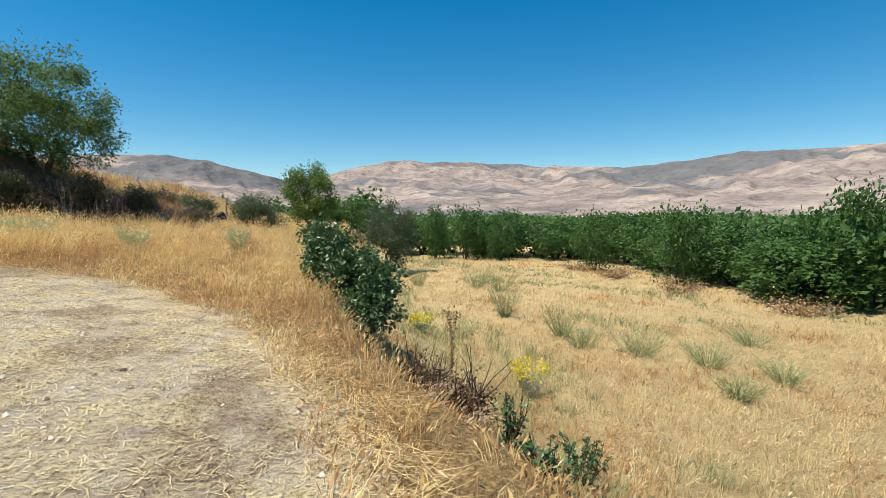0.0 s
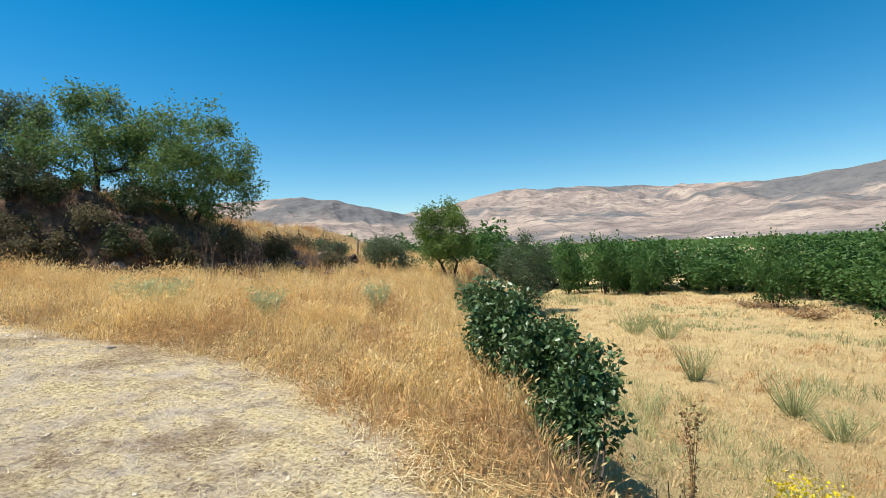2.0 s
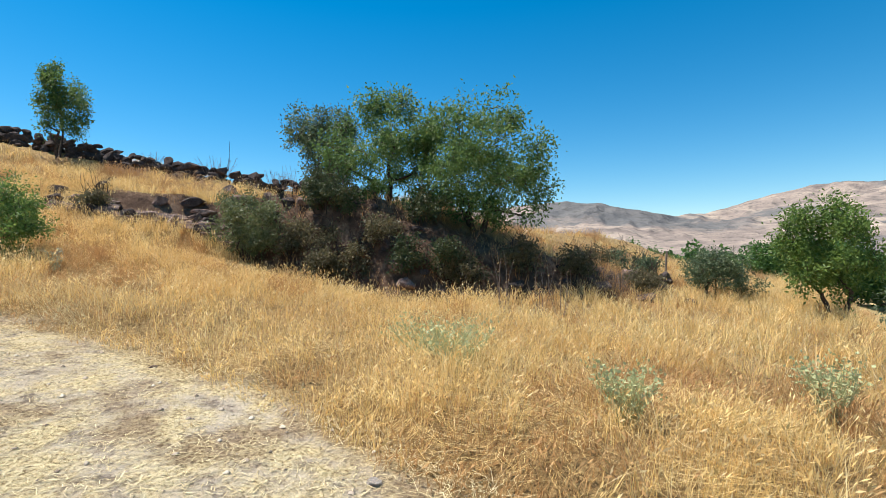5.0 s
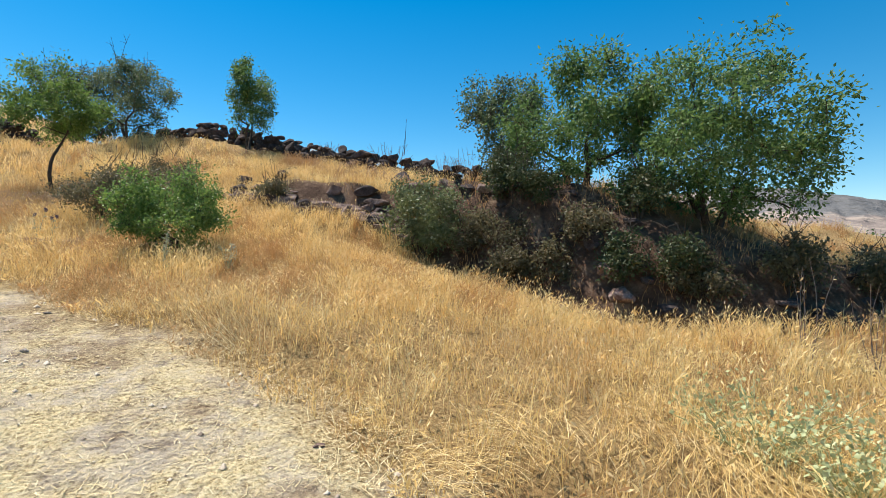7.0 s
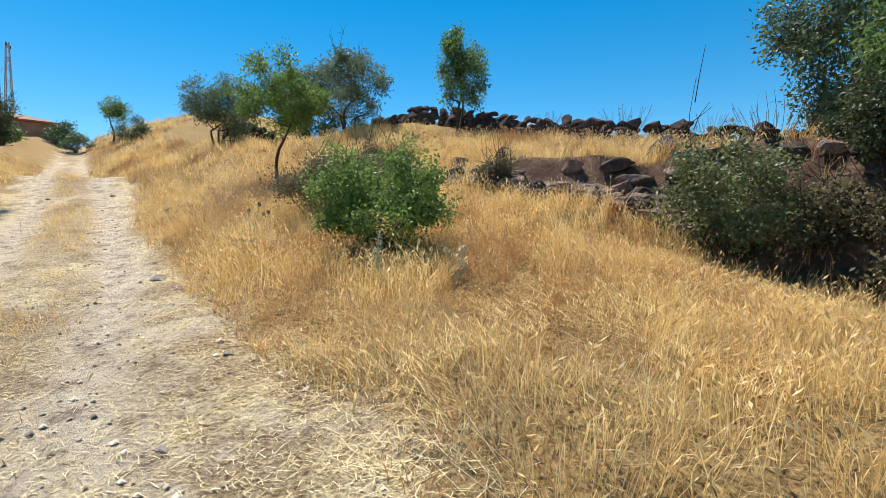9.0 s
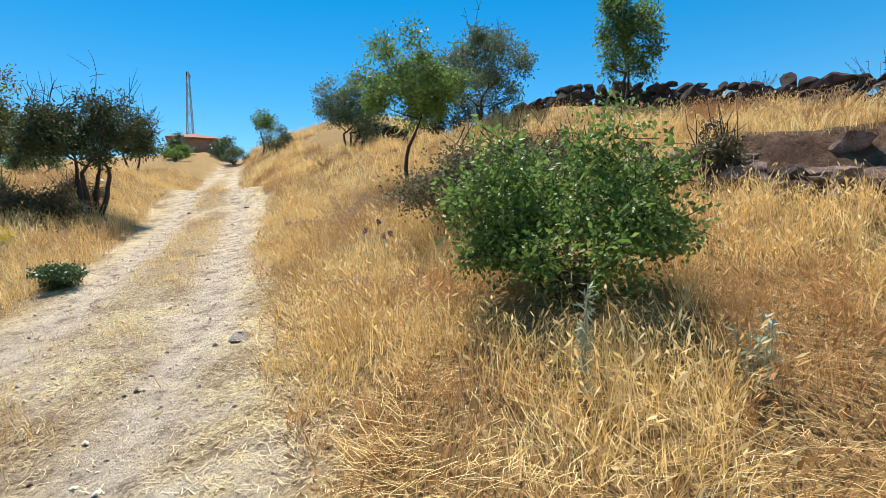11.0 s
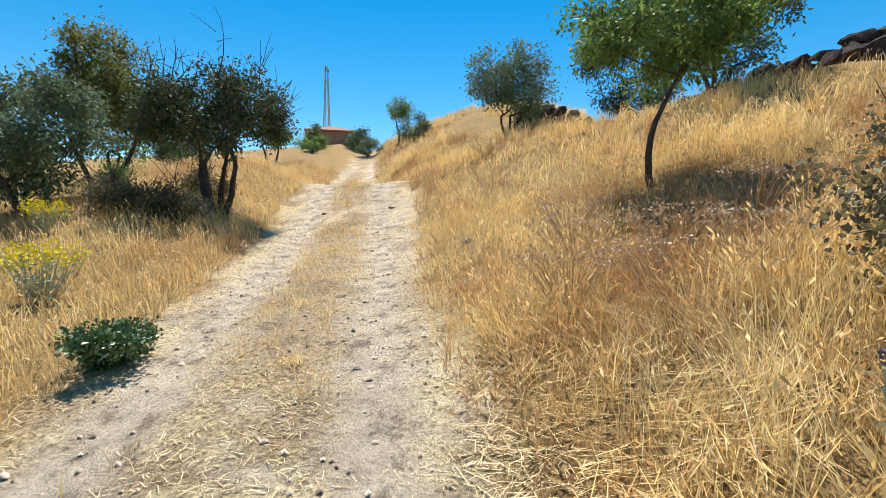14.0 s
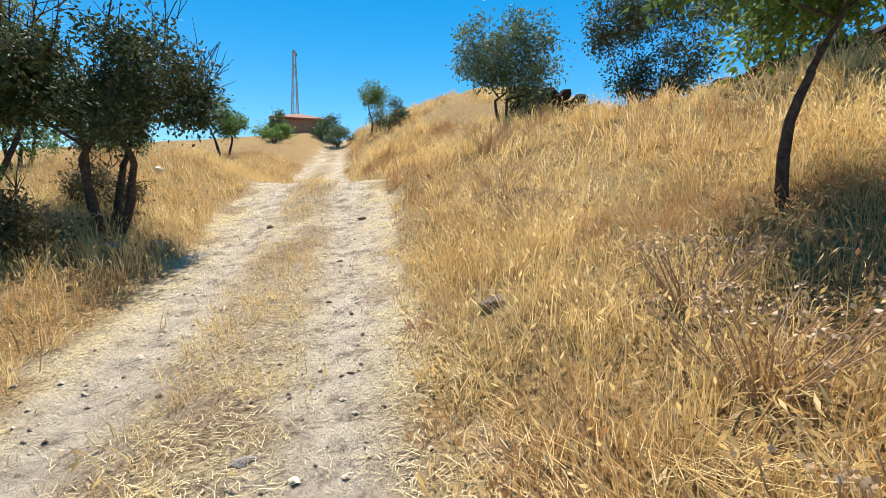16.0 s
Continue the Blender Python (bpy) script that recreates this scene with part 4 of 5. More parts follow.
# ---- more things ----
MAT_YELLOW = leaf_mat("yellow_blossom", (0.36, 0.27, 0.005), (0.52, 0.41, 0.01), (0.62, 0.54, 0.03), 0.2)
MAT_SILVER = leaf_mat("silver_green_leaves", (0.15, 0.18, 0.12), (0.26, 0.29, 0.21), (0.38, 0.40, 0.32), 0.2)
MAT_PURPLE = leaf_mat("purple_thistle", (0.05, 0.04, 0.06), (0.09, 0.07, 0.11), (0.17, 0.13, 0.19), 0.1)
MAT_SEED = leaf_mat("brown_seed_pods", (0.14, 0.08, 0.04), (0.26, 0.16, 0.07), (0.5, 0.4, 0.18), 0.1)
MAT_ERYNGO = leaf_mat("pale_green_eryngo", (0.22, 0.235, 0.11), (0.34, 0.355, 0.185), (0.46, 0.46, 0.29), 0.25)
MAT_UMBEL = leaf_mat("dry_umbel_heads", (0.20, 0.12, 0.07), (0.36, 0.25, 0.15), (0.52, 0.40, 0.27), 0.2)
MAT_BROOM = leaf_mat("grey_green_broom", (0.17, 0.19, 0.08), (0.26, 0.28, 0.13), (0.38, 0.38, 0.20), 0.3)
MAT_THICKET = leaf_mat("withered_brown_leaves", (0.05, 0.026, 0.014), (0.11, 0.06, 0.032), (0.22, 0.13, 0.07), 0.2)
MAT_TILE = plain_mat("terracotta_tiles", (0.22, 0.095, 0.06), (0.34, 0.16, 0.105), 3.0)
MAT_PLASTER = plain_mat("weathered_plaster", (0.16, 0.11, 0.085), (0.27, 0.19, 0.15), 1.2)
MAT_WHITE = plain_mat("whitewashed_wall", (0.62, 0.6, 0.56), (0.78, 0.76, 0.72), 0.8)
MAT_DARKGLASS = plain_mat("dark_window", (0.02, 0.022, 0.025), (0.04, 0.045, 0.05), 2.0, 0.15)
MAT_STEEL = plain_mat("galvanised_steel", (0.30, 0.32, 0.34), (0.45, 0.47, 0.48), 4.0, 0.45)
MAT_WOOD = bark_mat("grey_post_wood", (0.16, 0.13, 0.10), (0.34, 0.28, 0.22))


# ---- rocks ----
def rock_mesh(seed, sx, sy, sz, mat, detail=2, cuts=9):
    rng = np.random.default_rng(seed)
    bm = bmesh.new()
    bmesh.ops.create_icosphere(bm, subdivisions=detail, radius=1.0)
    planes = [(Vector(rng.normal(0, 1, 3)).normalized(), rng.uniform(0.45, 0.8)) for _ in range(cuts)]
    off = Vector(rng.uniform(-50, 50, 3))
    for v in bm.verts:
        p = v.co.copy()
        for nrm, d in planes:
            p -= max(0.0, p.dot(nrm) - d) * nrm
        p *= 1 + 0.16 * noise.noise(p * 1.7 + off) + 0.08 * noise.noise(p * 4.5 + off)
        v.co = Vector((p.x * sx, p.y * sy, p.z * sz))
    me = bpy.data.meshes.new("rock")
    bm.to_mesh(me)
    bm.free()
    me.materials.append(mat)
    return me


def rock(x, y, size, mat, label, seed, name="rock", turn=0.0, sink=0.35, group="", detail=3):
    me = rock_mesh(seed, *[v / 2 for v in size], mat, detail, 15)
    ob = new(name, me)
    ob.matrix_basis = pose(x, y, float(ground(x, y)) + size[2] * (0.5 - sink), 0, 0, turn)
    return tagged(ob, label, "rock", group)


def along(line, n, rng):
    p = np.array(line, float)
    seg = np.hypot(*np.diff(p, axis=0).T)
    cum = np.concatenate([[0], np.cumsum(seg)])
    t = np.linspace(0, cum[-1], n) + rng.uniform(-0.15, 0.15, n)
    return np.stack([np.interp(t, cum, p[:, 0]), np.interp(t, cum, p[:, 1])], 1)


def build_wall():
    rng = np.random.default_rng(77)
    kinds = [rock_mesh(200 + k, 0.36, 0.27, 0.22, MAT_BLACKROCK, 2, 14) for k in range(8)]
    wall = base_at("dry_stone_wall", -27.3, 9.6)
    tagged(wall, "tumbled dry-stone wall of black basalt along the hill crest", "stone wall")
    m0 = wall.matrix_basis.inverted()
    for n, lift in ((105, 0.06), (100, 0.3), (62, 0.55)):
        for x, y in along([(-35.2, -1.2), (-33.2, 3.2), (-29.8, 6.8), (-27.1, 9.8), (-24.3, 12.5), (-21.8, 15.8), (-20.4, 18.4)], n, rng):
            x, y = x + rng.normal(0, 0.12), y + rng.normal(0, 0.12)
            ob = new("stone", kinds[rng.integers(8)])
            ob.parent = wall
            s = rng.uniform(0.6, 1.15)
            ob.matrix_basis = m0 @ pose(x, y, float(ground(x, y)) + lift * rng.uniform(0.8, 1.05), *rng.uniform(-30, 30, 2), rng.uniform(0, 360)) @ Matrix.Diagonal((s * 1.1, s, s * rng.uniform(0.8, 1.35), 1))


build_wall()
rock(-19.4, 11.7, (1.05, 0.8, 0.62), MAT_BLACKROCK, "large dark basalt boulder on the grassy slope", 301, "boulder", 20, 0.2)
rng_bank = np.random.default_rng(31)
for row, n in ((0.05, 22), (0.3, 20), (0.6, 18), (0.95, 12)):
    for k, (x, y) in enumerate(along([(-20.9, 7.35), (-19.5, 8.7), (-18.7, 9.8), (-17.5, 10.9)], n, rng_bank)):
        rock(x - 0.75 * row + rng_bank.normal(0, 0.1), y + 0.6 * row + rng_bank.normal(0, 0.1), (rng_bank.uniform(0.4, 0.95), rng_bank.uniform(0.35, 0.6), rng_bank.uniform(0.2, 0.45)), MAT_REDROCK if (k + n) % 4 else MAT_BLACKROCK,
             "layered red-brown rock jutting from the slope", 320 + k + int(row * 40), turn=rng_bank.uniform(30, 75), group="red rock ledge", sink=0.3)
for k, (x, y) in enumerate(along([(-9.8, 18.5), (-10.6, 20.5), (-11.2, 22.5), (-10.2, 25)], 16, rng_bank)):
    s = rng_bank.uniform(0.3, 0.8)
    rock(x + rng_bank.normal(0, 0.7), y + rng_bank.normal(0, 0.6), (s * 1.2, s, s * 0.7), MAT_REDROCK if k % 2 else MAT_BLACKROCK,
         "weathered rock on the scrubby slope", 380 + k, turn=rng_bank.uniform(0, 360), group="rocks of the far slope", detail=2)
for k, (x, y) in enumerate(along([(-17.6, 12.3), (-15.0, 13.0), (-12.7, 14.2), (-11.3, 15.6), (-10.5, 17.2)], 34, rng_bank)):
    s = rng_bank.uniform(0.3, 0.75)
    rock(x + rng_bank.normal(0, 0.3), y + rng_bank.normal(0, 0.35), (s, s * rng_bank.uniform(0.6, 0.9), s * rng_bank.uniform(0.45, 0.8)), MAT_BLACKROCK if k % 5 else MAT_REDROCK,
         "dark rugged rock of the shaded bank", 340 + k, turn=rng_bank.uniform(0, 360), group="rocks of the bank", sink=0.5)
for k, (x, y, s) in enumerate(((-21.6, 8.9, 0.5), (-22.6, 8.0, 0.6), (-23.4, 9.6, 0.5), (-25.0, 9.2, 0.45), (-20.6, 12.9, 0.4), (-31.8, -0.4, 0.8), (-31.2, 0.6, 0.7), (-34.2, -0.6, 0.7), (-10.2, 22.5, 0.8), (-10.9, 23.2, 0.7), (-9.6, 20.8, 0.6))):
    rock(x, y, (s * 1.2, s, s * 0.8), MAT_BLACKROCK, "dark basalt rock lying in dry grass", 400 + k, turn=37 * k, group="scattered basalt rocks")
for k, (x, y, s, m) in enumerate(((-16.95, 3.08, 0.3, MAT_GREYROCK), (-18.05, 2.57, 0.1, MAT_REDROCK), (-21.8, 0.1, 0.09, MAT_REDROCK), (-6.93, 7.4, 0.16, MAT_GREYROCK), (-12.9, 4.84, 0.14, MAT_GREYROCK),
                                  (-14.27, 4.78, 0.12, MAT_GREYROCK), (-20.75, 0.08, 0.16, MAT_GREYROCK), (-22.5, 0.95, 0.4, MAT_REDROCK), (-10.25, 7.0, 0.12, MAT_REDROCK), (-26.6, -2.4, 0.2, MAT_REDROCK),
                                  (-24.5, -1.6, 0.12, MAT_REDROCK), (-26.0, -3.9, 0.2, MAT_REDROCK), (-23.1, -0.9, 0.09, MAT_REDROCK), (4.5, 12.24, 0.3, MAT_BLACKROCK), (-2.6, 3.9, 0.1, MAT_REDROCK), (-23.6, -4.6, 0.35, MAT_GREYROCK),
                                  (-24.4, -4.7, 0.3, MAT_GREYROCK), (-23.4, -5.5, 0.28, MAT_GREYROCK), (-27.5, -8.2, 0.6, MAT_WHITE), (-17.6, 1.6, 0.1, MAT_GREYROCK), (-19.3, 1.2, 0.09, MAT_GREYROCK))):
    rock(x, y, (s, s * 0.75, s * 0.42), m, "rough field stone lying on dry ground", 430 + k, "stone", 53 * k, 0.42, "loose stones", 2)


def build_pebbles():
    """Small stones and clods all over the worn ground."""
    rng = np.random.default_rng(14)
    n = 34000
    x, y = scatter(rng, n, -33, 2, -9, 8)
    rut = np.exp(-((np.abs(n_track(x, y)) - 0.78) / 0.4) ** 2) * smooth(-x, 8, 14)
    keep = (beside(x, y, EDGE_NORTH) > -0.1) & (beside(x, y, EDGE_SOUTH) < 0.1) & (rng.random(n) < 0.3 + 0.7 * rut)
    x, y = x[keep], y[keep]
    c = np.stack([x, y, ground(x, y) + 0.004], 1)
    s = 0.006 + 0.024 * rng.random(len(x)) ** 3 + 0.02 * rng.random(len(x)) ** 20
    shape = np.array([(1, 0, 0), (0, 1, 0), (-1, 0, 0), (0, -1, 0), (0, 0, 0.8), (0.75, 0.75, 0.25)])
    v = c[:, None, :] + shape[None] * s[:, None, None] * rng.uniform(0.6, 1.3, (len(x), 6, 3))
    i = np.arange(len(x))[:, None] * 6
    t = np.concatenate([i + f for f in ((0, 5, 4), (5, 1, 4), (1, 2, 4), (2, 3, 4), (3, 0, 4), (0, 1, 5))])
    m = Mat("pebbles", 0.95, 0.1)
    m.color(m.ramp(m.island(), [(0.0, (0.17, 0.13, 0.10)), (0.4, (0.40, 0.315, 0.24)), (1.0, (0.68, 0.58, 0.46))]))
    tagged(new("pebbles", mesh_of("pebbles", v.reshape(-1, 3), t, m.m)), "small stones and clods on the worn track", "pebbles", kind="stuff")


build_pebbles()


# ---- herbs and flowers ----
def herb(name, x, y, height, radius, stems, leaf_m, leaf_n, leaf_s, flower_m=None, flower_n=0, flower_s=0.03, label="", seed=0, stem_m=None, top=0.75, category="plant", group="", wide=0.4, spread_f=0.06, flat=False):
    rng = np.random.default_rng(seed)
    ob = base_at(name, x, y, float(ground(x, y)) - 0.02)
    T = Tubes()
    tops, lp, lo = [], [], []
    for k in range(stems):
        a = rng.uniform(0, 6.28)
        r = radius * math.sqrt(rng.uniform(0.02, 1))
        tip = np.array([math.cos(a) * r, math.sin(a) * r, height * rng.uniform(0.75, 1.0)])
        p = curve_pts(np.array([tip[0] * 0.2, tip[1] * 0.2, 0]), tip, rng, 0.08, 5)
        T.add(p, np.linspace(0.007, 0.003, 5), 4)
        tops.append(tip)
        for _ in range(leaf_n):
            j = rng.uniform(0.05, 1.0)
            q = np.array([np.interp(j, np.linspace(0, 1, 5), p[:, c]) for c in range(3)])
            lp.append(q)
            lo.append(rng.normal(0, 1, 3) * (1, 1, 0.3))
    tagged(child("stem", T.mesh("stem", stem_m or MAT_SEED), ob), kind="stuff")
    if leaf_n:
        v, t = leaves(np.array(lp), np.array(lo), leaf_s, rng, wide, 0.0)
        tagged(child("leaves", mesh_of("leaves", v, t, leaf_m), ob), kind="stuff")
    if flower_m:
        c = np.array(tops)[rng.integers(0, len(tops), flower_n)]
        c = c + rng.normal(0, 1, c.shape) * (spread_f, spread_f, spread_f * (0.15 if flat else 1.2))
        v, t = leaves(c, rng.normal(0, 1, c.shape) + (0, 0, 0 if flat else 1), flower_s, rng, 0.9, 0.0 if flat else -0.3)
        tagged(child("blossom", mesh_of("blossom", v, t, flower_m), ob), kind="stuff")
    return tagged(ob, label, category, group)


FLOWERING = "yellow-flowering herb with silvery leaves in dry grass"
for k, (x, y, h, r) in enumerate(((1.64, 8.94, 0.62, 0.42), (-19.6, -3.1, 0.62, 0.42), (-17.5, -1.6, 0.6, 0.4), (-17.0, -2.4, 0.55, 0.4), (-18.6, -3.6, 0.5, 0.35), (-21.6, -6.6, 0.5, 0.3), (-0.6, 13.2, 0.4, 0.35))):
    herb("flowering_herb", x, y, h, r, 34, MAT_SILVER, 14, 0.06, MAT_YELLOW, 650, 0.035, FLOWERING, 500 + k, MAT_SILVER, group="yellow-flowering herbs")
for k, (x, y, h, r) in enumerate(((-8.8, 9.9, 0.42, 0.75), (-8.1, 9.6, 0.4, 0.5), (-6.1, 9.7, 0.5, 0.32), (-4.8, 11.4, 0.55, 0.32))):
    herb("eryngo", x, y, h, r, 46, MAT_ERYNGO, 16, 0.06, MAT_ERYNGO, 260, 0.035, "pale green spiny eryngo clump in the tall grass", 520 + k, MAT_ERYNGO, group="eryngo clumps", wide=0.25)
herb("dry_mullein", 0.1, 8.3, 1.25, 0.13, 7, MAT_SEED, 26, 0.06, MAT_SEED, 120, 0.04, "dried brown mullein stalk with seed pods", 540)
herb("silver_thistle", -15.45, 6.05, 0.85, 0.05, 2, MAT_SILVER, 60, 0.07, None, 0, 0.03, "spiky silver-grey thistle stalk in front of the bush", 541, MAT_SILVER, wide=0.2)
herb("silver_thistle", -15.6, 6.9, 0.45, 0.15, 8, MAT_SILVER, 14, 0.06, None, 0, 0.03, "low silver-green thistle in the dry grass", 542, MAT_SILVER, wide=0.3)
for k, (x, y, h) in enumerate(((-18.3, 3.97, 0.62), (-18.1, 4.2, 0.55))):
    herb("globe_thistle", x, y, h, 0.1, 2, MAT_SILVER, 9, 0.06, MAT_PURPLE, 120, 0.018, "globe thistle with a dusky purple head", 550 + k, MAT_SILVER, group="globe thistles", wide=0.25, spread_f=0.014)
for k, (x, y, h) in enumerate(((-9.9, 12.9, 1.35), (-9.1, 13.7, 1.2), (-9.4, 13.5, 1.1))):
    herb("dry_sapling", x, y, h, 0.3, 6, MAT_SEED, 5, 0.06, None, 0, 0.03, "thin dry forked stalk before the dark bank", 560 + k, MAT_TWIG, group="dry stalks")
for k, (x, y, h, r) in enumerate(((1.0, 4.2, 0.55, 0.4), (0.75, 5.3, 0.65, 0.22), (1.35, 4.6, 0.45, 0.3))):
    herb("sprouting_shrub", x, y, h, r, 16, MAT_SHRUB, 26, 0.055, None, 0, 0.03, "sprouting dark-green shrub shoots below the bank edge", 570 + k, MAT_BARK, group="shrub shoots", category="bush", wide=0.6)
for k, (x, y, h, r) in enumerate(((-24.0, 13.2, 1.1, 0.8), (-22.6, 14.9, 1.0, 0.8), (-25.8, 11.4, 0.8, 0.5), (-21.5, 13.4, 0.7, 0.5), (-18.9, 13.6, 1.2, 0.8), (-10.0, 18.6, 0.7, 0.5))):
    herb("bare_shrub", x, y, h, r, 26, MAT_TWIG, 5, 0.05, None, 0, 0.03, "leafless grey twiggy shrub on the rocky crest", 580 + k, MAT_TWIG, group="bare shrubs", category="bush")
for k, (x, y, h, r) in enumerate(((-20.2, 2.6, 0.5, 0.5), (-21.1, 3.4, 0.5, 0.5), (-20.6, 4.0, 0.5, 0.5), (-22.3, 2.3, 0.45, 0.5), (-0.2, 5.6, 0.35, 0.4), (0.3, 5.0, 0.3, 0.4), (-21.4, 2.5, 0.5, 0.6), (-20.0, 3.4, 0.5, 0.6), (-22.0, 4.2, 0.5, 0.6), (-24.6, 0.9, 0.45, 0.7), (-26.0, 0.2, 0.45, 0.7), (-28.5, -0.6, 0.5, 0.7), (-30.2, -1.6, 0.5, 0.7), (-17.3, 4.4, 0.35, 0.5), (-22.9, -5.9, 0.4, 0.5), (-23.2, -4.9, 0.35, 0.4), (-22.6, 10.8, 0.5, 0.8), (-24.0, 10.2, 0.5, 0.8), (-21.2, 11.9, 0.5, 0.7), (-25.4, 8.6, 0.5, 0.8), (-20.6, 11.4, 0.45, 0.6), (-23.2, 11.8, 0.5, 0.8))):
    herb("dry_umbel", x, y, h, r, 34, MAT_UMBEL, 4, 0.04, MAT_UMBEL, 320, 0.025, "dry brown umbels of wild carrot on the slope", 600 + k, MAT_UMBEL, group="dry umbels", spread_f=0.04, flat=True)


for k, (x, y, h, r) in enumerate(((2.05, 16.0, 1.0, 0.5), (3.35, 13.7, 0.9, 0.55), (4.7, 11.6, 0.65, 0.6), (5.9, 10.7, 0.6, 0.6), (5.3, 8.6, 0.45, 0.4), (1.6, 23.5, 1.2, 1.0), (2.6, 22.4, 1.0, 0.8), (3.6, 12.5, 0.6, 0.5), (-1.2, 24.5, 1.0, 0.6), (6.8, 9.6, 0.45, 0.5), (7.9, 12.4, 0.45, 0.5))):
    herb("green_broom", x, y, h, r * 1.35, 60, MAT_BROOM, 9, 0.12, None, 0, 0.03, "tuft of thin grey-green broom stems in the field", 660 + k, MAT_BROOM, group="broom tufts", wide=0.07)
for k, (x, y, r) in enumerate(((-0.35, 6.4, 0.38), (0.0, 6.1, 0.36), (0.3, 5.7, 0.34))):
    plant_tree("dry_thicket", x, y, tree_meshes(150 + k, 0.9, (0, 0, 0.2, r, r, 0.28), 12, 1500, 0.05, MAT_THICKET, 5, 0.2, 0.012, wide=0.5, wild=0.3, bare=8, lobe=0.33),
               "withered dark-brown weeds under the bank edge", "weeds", group="withered weeds")


# ---- posts, house and pylon ----
def box(bm, x0, x1, y0, y1, z0, z1):
    r = bmesh.ops.create_cube(bm, size=1.0)
    for v in r["verts"]:
        v.co = Vector((x0 + (v.co.x + 0.5) * (x1 - x0), y0 + (v.co.y + 0.5) * (y1 - y0), z0 + (v.co.z + 0.5) * (z1 - z0)))


def wooden_post(x, y, h, tilt):
    T = Tubes()
    T.add([(0, 0, -0.2), (0.01, 0, h * 0.5), (tilt, 0.02, h)], (0.05, 0.045, 0.04), 7)
    ob = new("wooden_post", T.mesh("wooden_post", MAT_WOOD))
    ob.matrix_basis = pose(x, y, float(ground(x, y)))
    tagged(ob, "weathered grey wooden post on the slope", "post", "wooden posts")


wooden_post(-10.8, 24.5, 1.0, 0.05)
wooden_post(-11.4, 24.0, 0.9, -0.04)


def house(x, y, turn, wide, deep, tall, rise, wall_m, roof_m, label):
    ob = base_at("house", x, y, float(ground(x, y)), turn)
    bm = bmesh.new()
    box(bm, -wide / 2, wide / 2, -deep / 2, deep / 2, -0.6, tall)
    wall = part("wall", bm, wall_m, ob)
    bm = bmesh.new()
    o = 0.45
    c = [bm.verts.new(p) for p in ((-wide / 2 - o, -deep / 2 - o, tall - 0.05), (wide / 2 + o, -deep / 2 - o, tall - 0.05), (wide / 2 + o, deep / 2 + o, tall - 0.05), (-wide / 2 - o, deep / 2 + o, tall - 0.05))]
    u = [bm.verts.new(v.co + Vector((0, 0, 0.14))) for v in c]
    r0, r1 = bm.verts.new((-max(wide - deep, 0.6) / 2, 0, tall + rise)), bm.verts.new((max(wide - deep, 0.6) / 2, 0, tall + rise))
    bm.faces.new(c[::-1])
    for a in range(4):
        bm.faces.new((c[a], c[(a + 1) % 4], u[(a + 1) % 4], u[a]))
    bm.faces.new((u[0], u[1], r1, r0)), bm.faces.new((u[1], u[2], r1)), bm.faces.new((u[2], u[3], r0, r1)), bm.faces.new((u[3], u[0], r0))
    part("roof", bm, roof_m, ob, "terracotta tiled hip roof" if roof_m is MAT_TILE else "pale metal roof")
    for k in (-0.28, 0.28):
        for side in (-1, 1):
            bm = bmesh.new()
            box(bm, k * wide - 0.5, k * wide + 0.5, side * deep / 2 - 0.05, side * deep / 2 + 0.05, tall * 0.45, tall * 0.8)
            part("window", bm, MAT_DARKGLASS, wall, "dark window")
    return tagged(ob, label, "house")


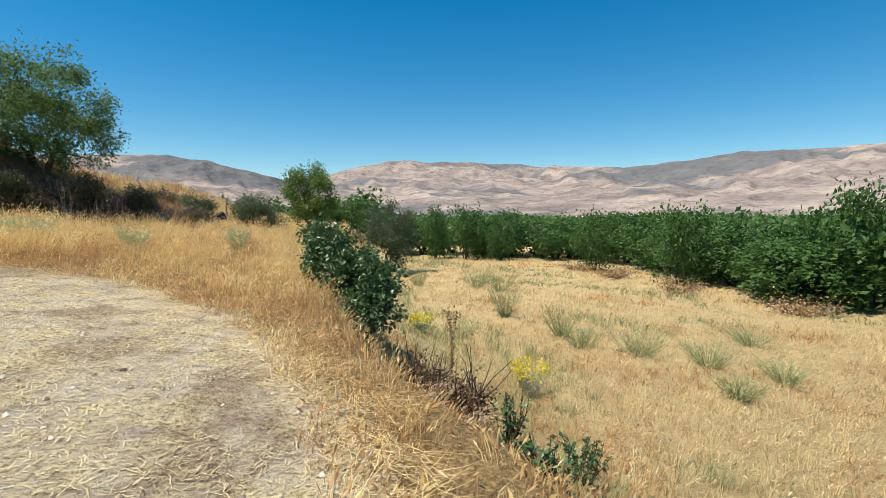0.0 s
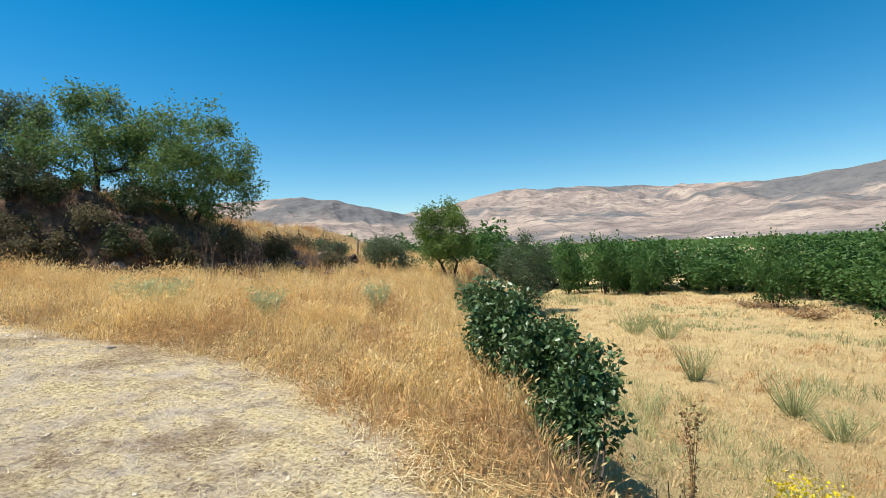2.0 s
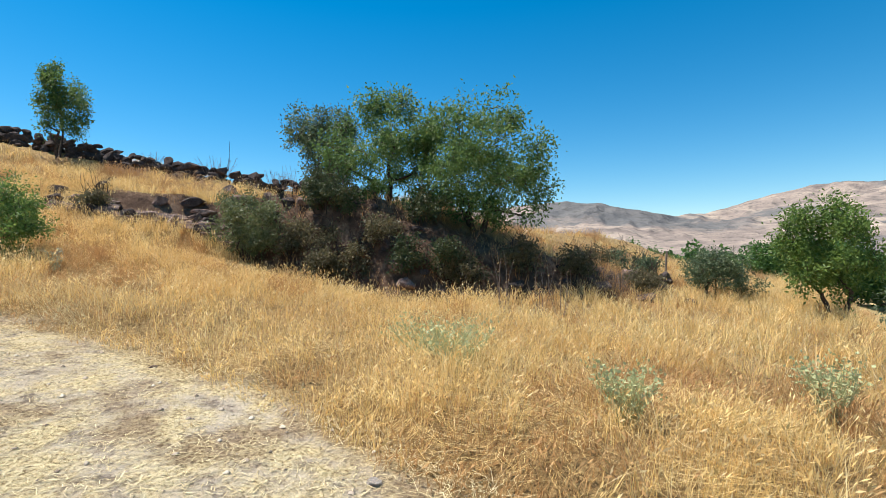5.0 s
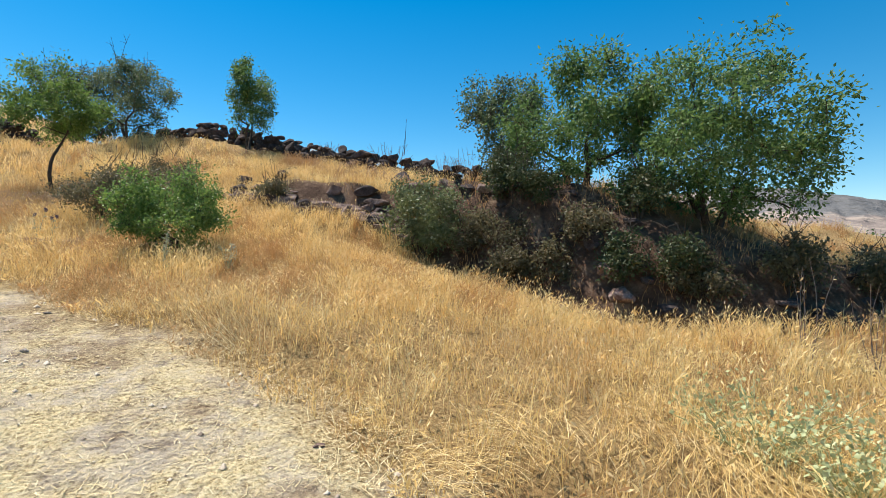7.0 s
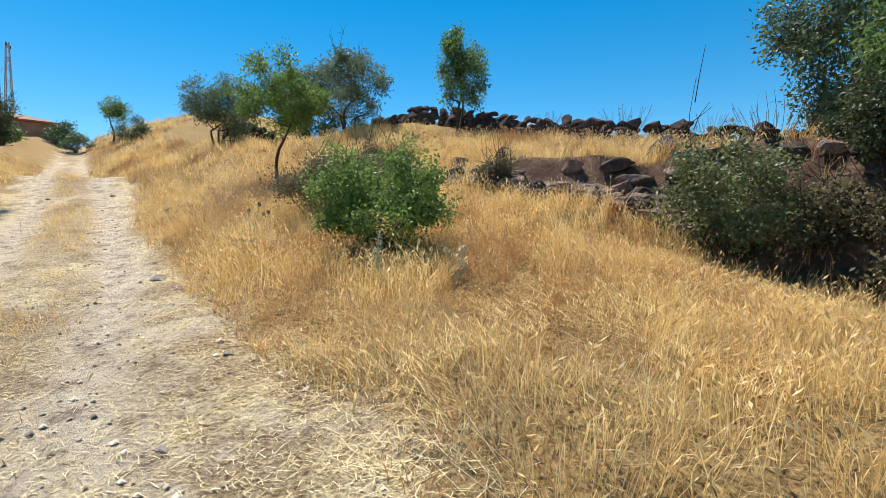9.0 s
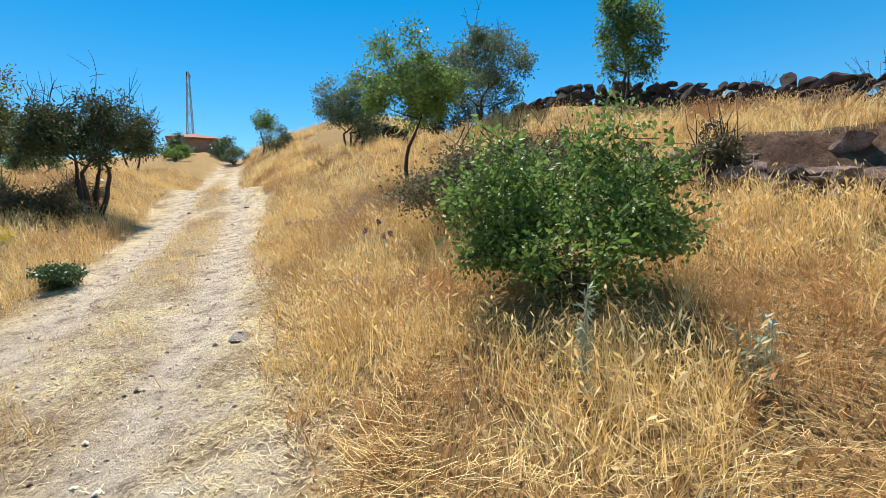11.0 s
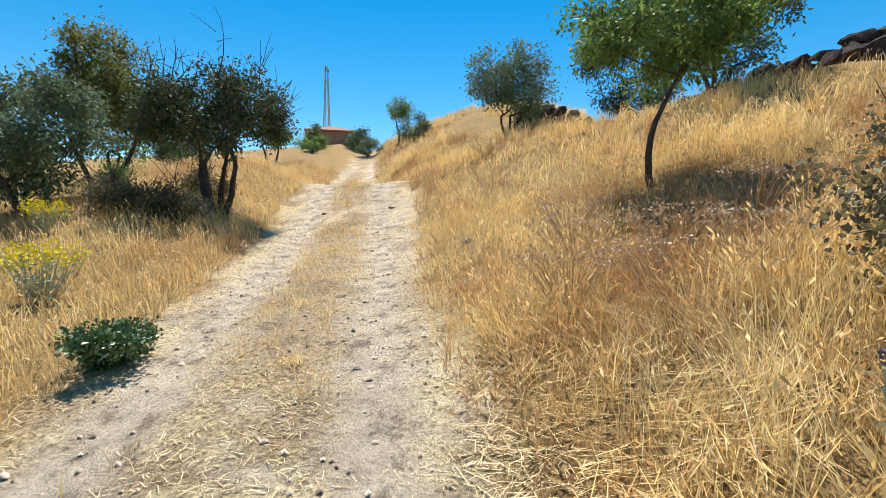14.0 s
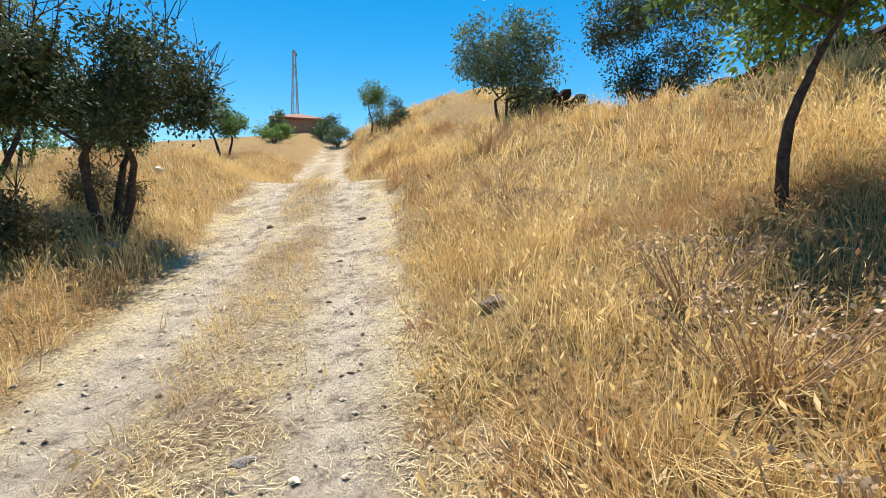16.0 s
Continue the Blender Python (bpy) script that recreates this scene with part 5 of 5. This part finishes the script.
house(-62.5, -29.0, 35, 5.0, 4.8, 2.1, 0.95, MAT_PLASTER, MAT_TILE, "low plastered house with a terracotta hip roof on the hill")
house(115, 405, -16, 26, 9, 4.6, 1.2, MAT_WHITE, MAT_WHITE, "long whitewashed farm building among far orchards")
house(62, 470, 5, 12, 8, 4.8, 1.2, MAT_WHITE, MAT_TILE, "small far farmhouse at the edge of the orchards")


def pylon(x, y, tall, label):
    ob = base_at("pylon", x, y, float(ground(x, y)) - 0.1, 20)
    foot, head = 0.55, 0.14
    corner = [(-1, -1), (1, -1), (1, 1), (-1, 1)]
    for cx, cy in corner:
        T = Tubes()
        T.add([(cx * foot, cy * foot, 0), (cx * head, cy * head, tall)], (0.07, 0.05), 5)
        child("leg", T.mesh("leg", MAT_STEEL), ob)
    T, steps = Tubes(), 11
    for k in range(steps):
        z0, z1 = tall * k / steps, tall * (k + 1) / steps
        w0, w1 = foot + (head - foot) * k / steps, foot + (head - foot) * (k + 1) / steps
        for (ax, ay), (bx, by) in zip(corner, corner[1:] + corner[:1]):
            if k % 2:
                ax, ay, bx, by = bx, by, ax, ay
            T.add([(ax * w0, ay * w0, z0), (bx * w1, by * w1, z1)], (0.035, 0.035), 4)
    child("lattice", T.mesh("lattice", MAT_STEEL), ob)
    T = Tubes()
    T.add([(-1.1, 0, tall - 0.5), (0.5, 0, tall - 0.5)], (0.06, 0.06), 5)
    child("cross_arm", T.mesh("cross_arm", MAT_STEEL), ob)
    for ix in (-1.05, -0.5, 0.45):
        T = Tubes()
        T.add([(ix, 0, tall - 0.45), (ix, 0, tall - 0.1)], (0.07, 0.05), 6)
        child("insulator", T.mesh("insulator", MAT_BARK), ob)
    return tagged(ob, label, "pylon")


pylon(-75.5, -38.9, 14.3, "slim steel lattice power pylon behind the house")

for k, (x, y, r) in enumerate(((10.4, 21.4, 1.1), (12.4, 16.6, 1.3), (9.6, 27.5, 1.2), (8.6, 31.0, 1.2))):
    herb("brush_heap", x, y, 0.45, r, 90, MAT_SEED, 9, 0.12, MAT_SEED, 300, 0.07, "low heap of brown cut brush at the field's edge", 640 + k, MAT_TWIG, group="brush heaps", category="brush heap", spread_f=0.15)
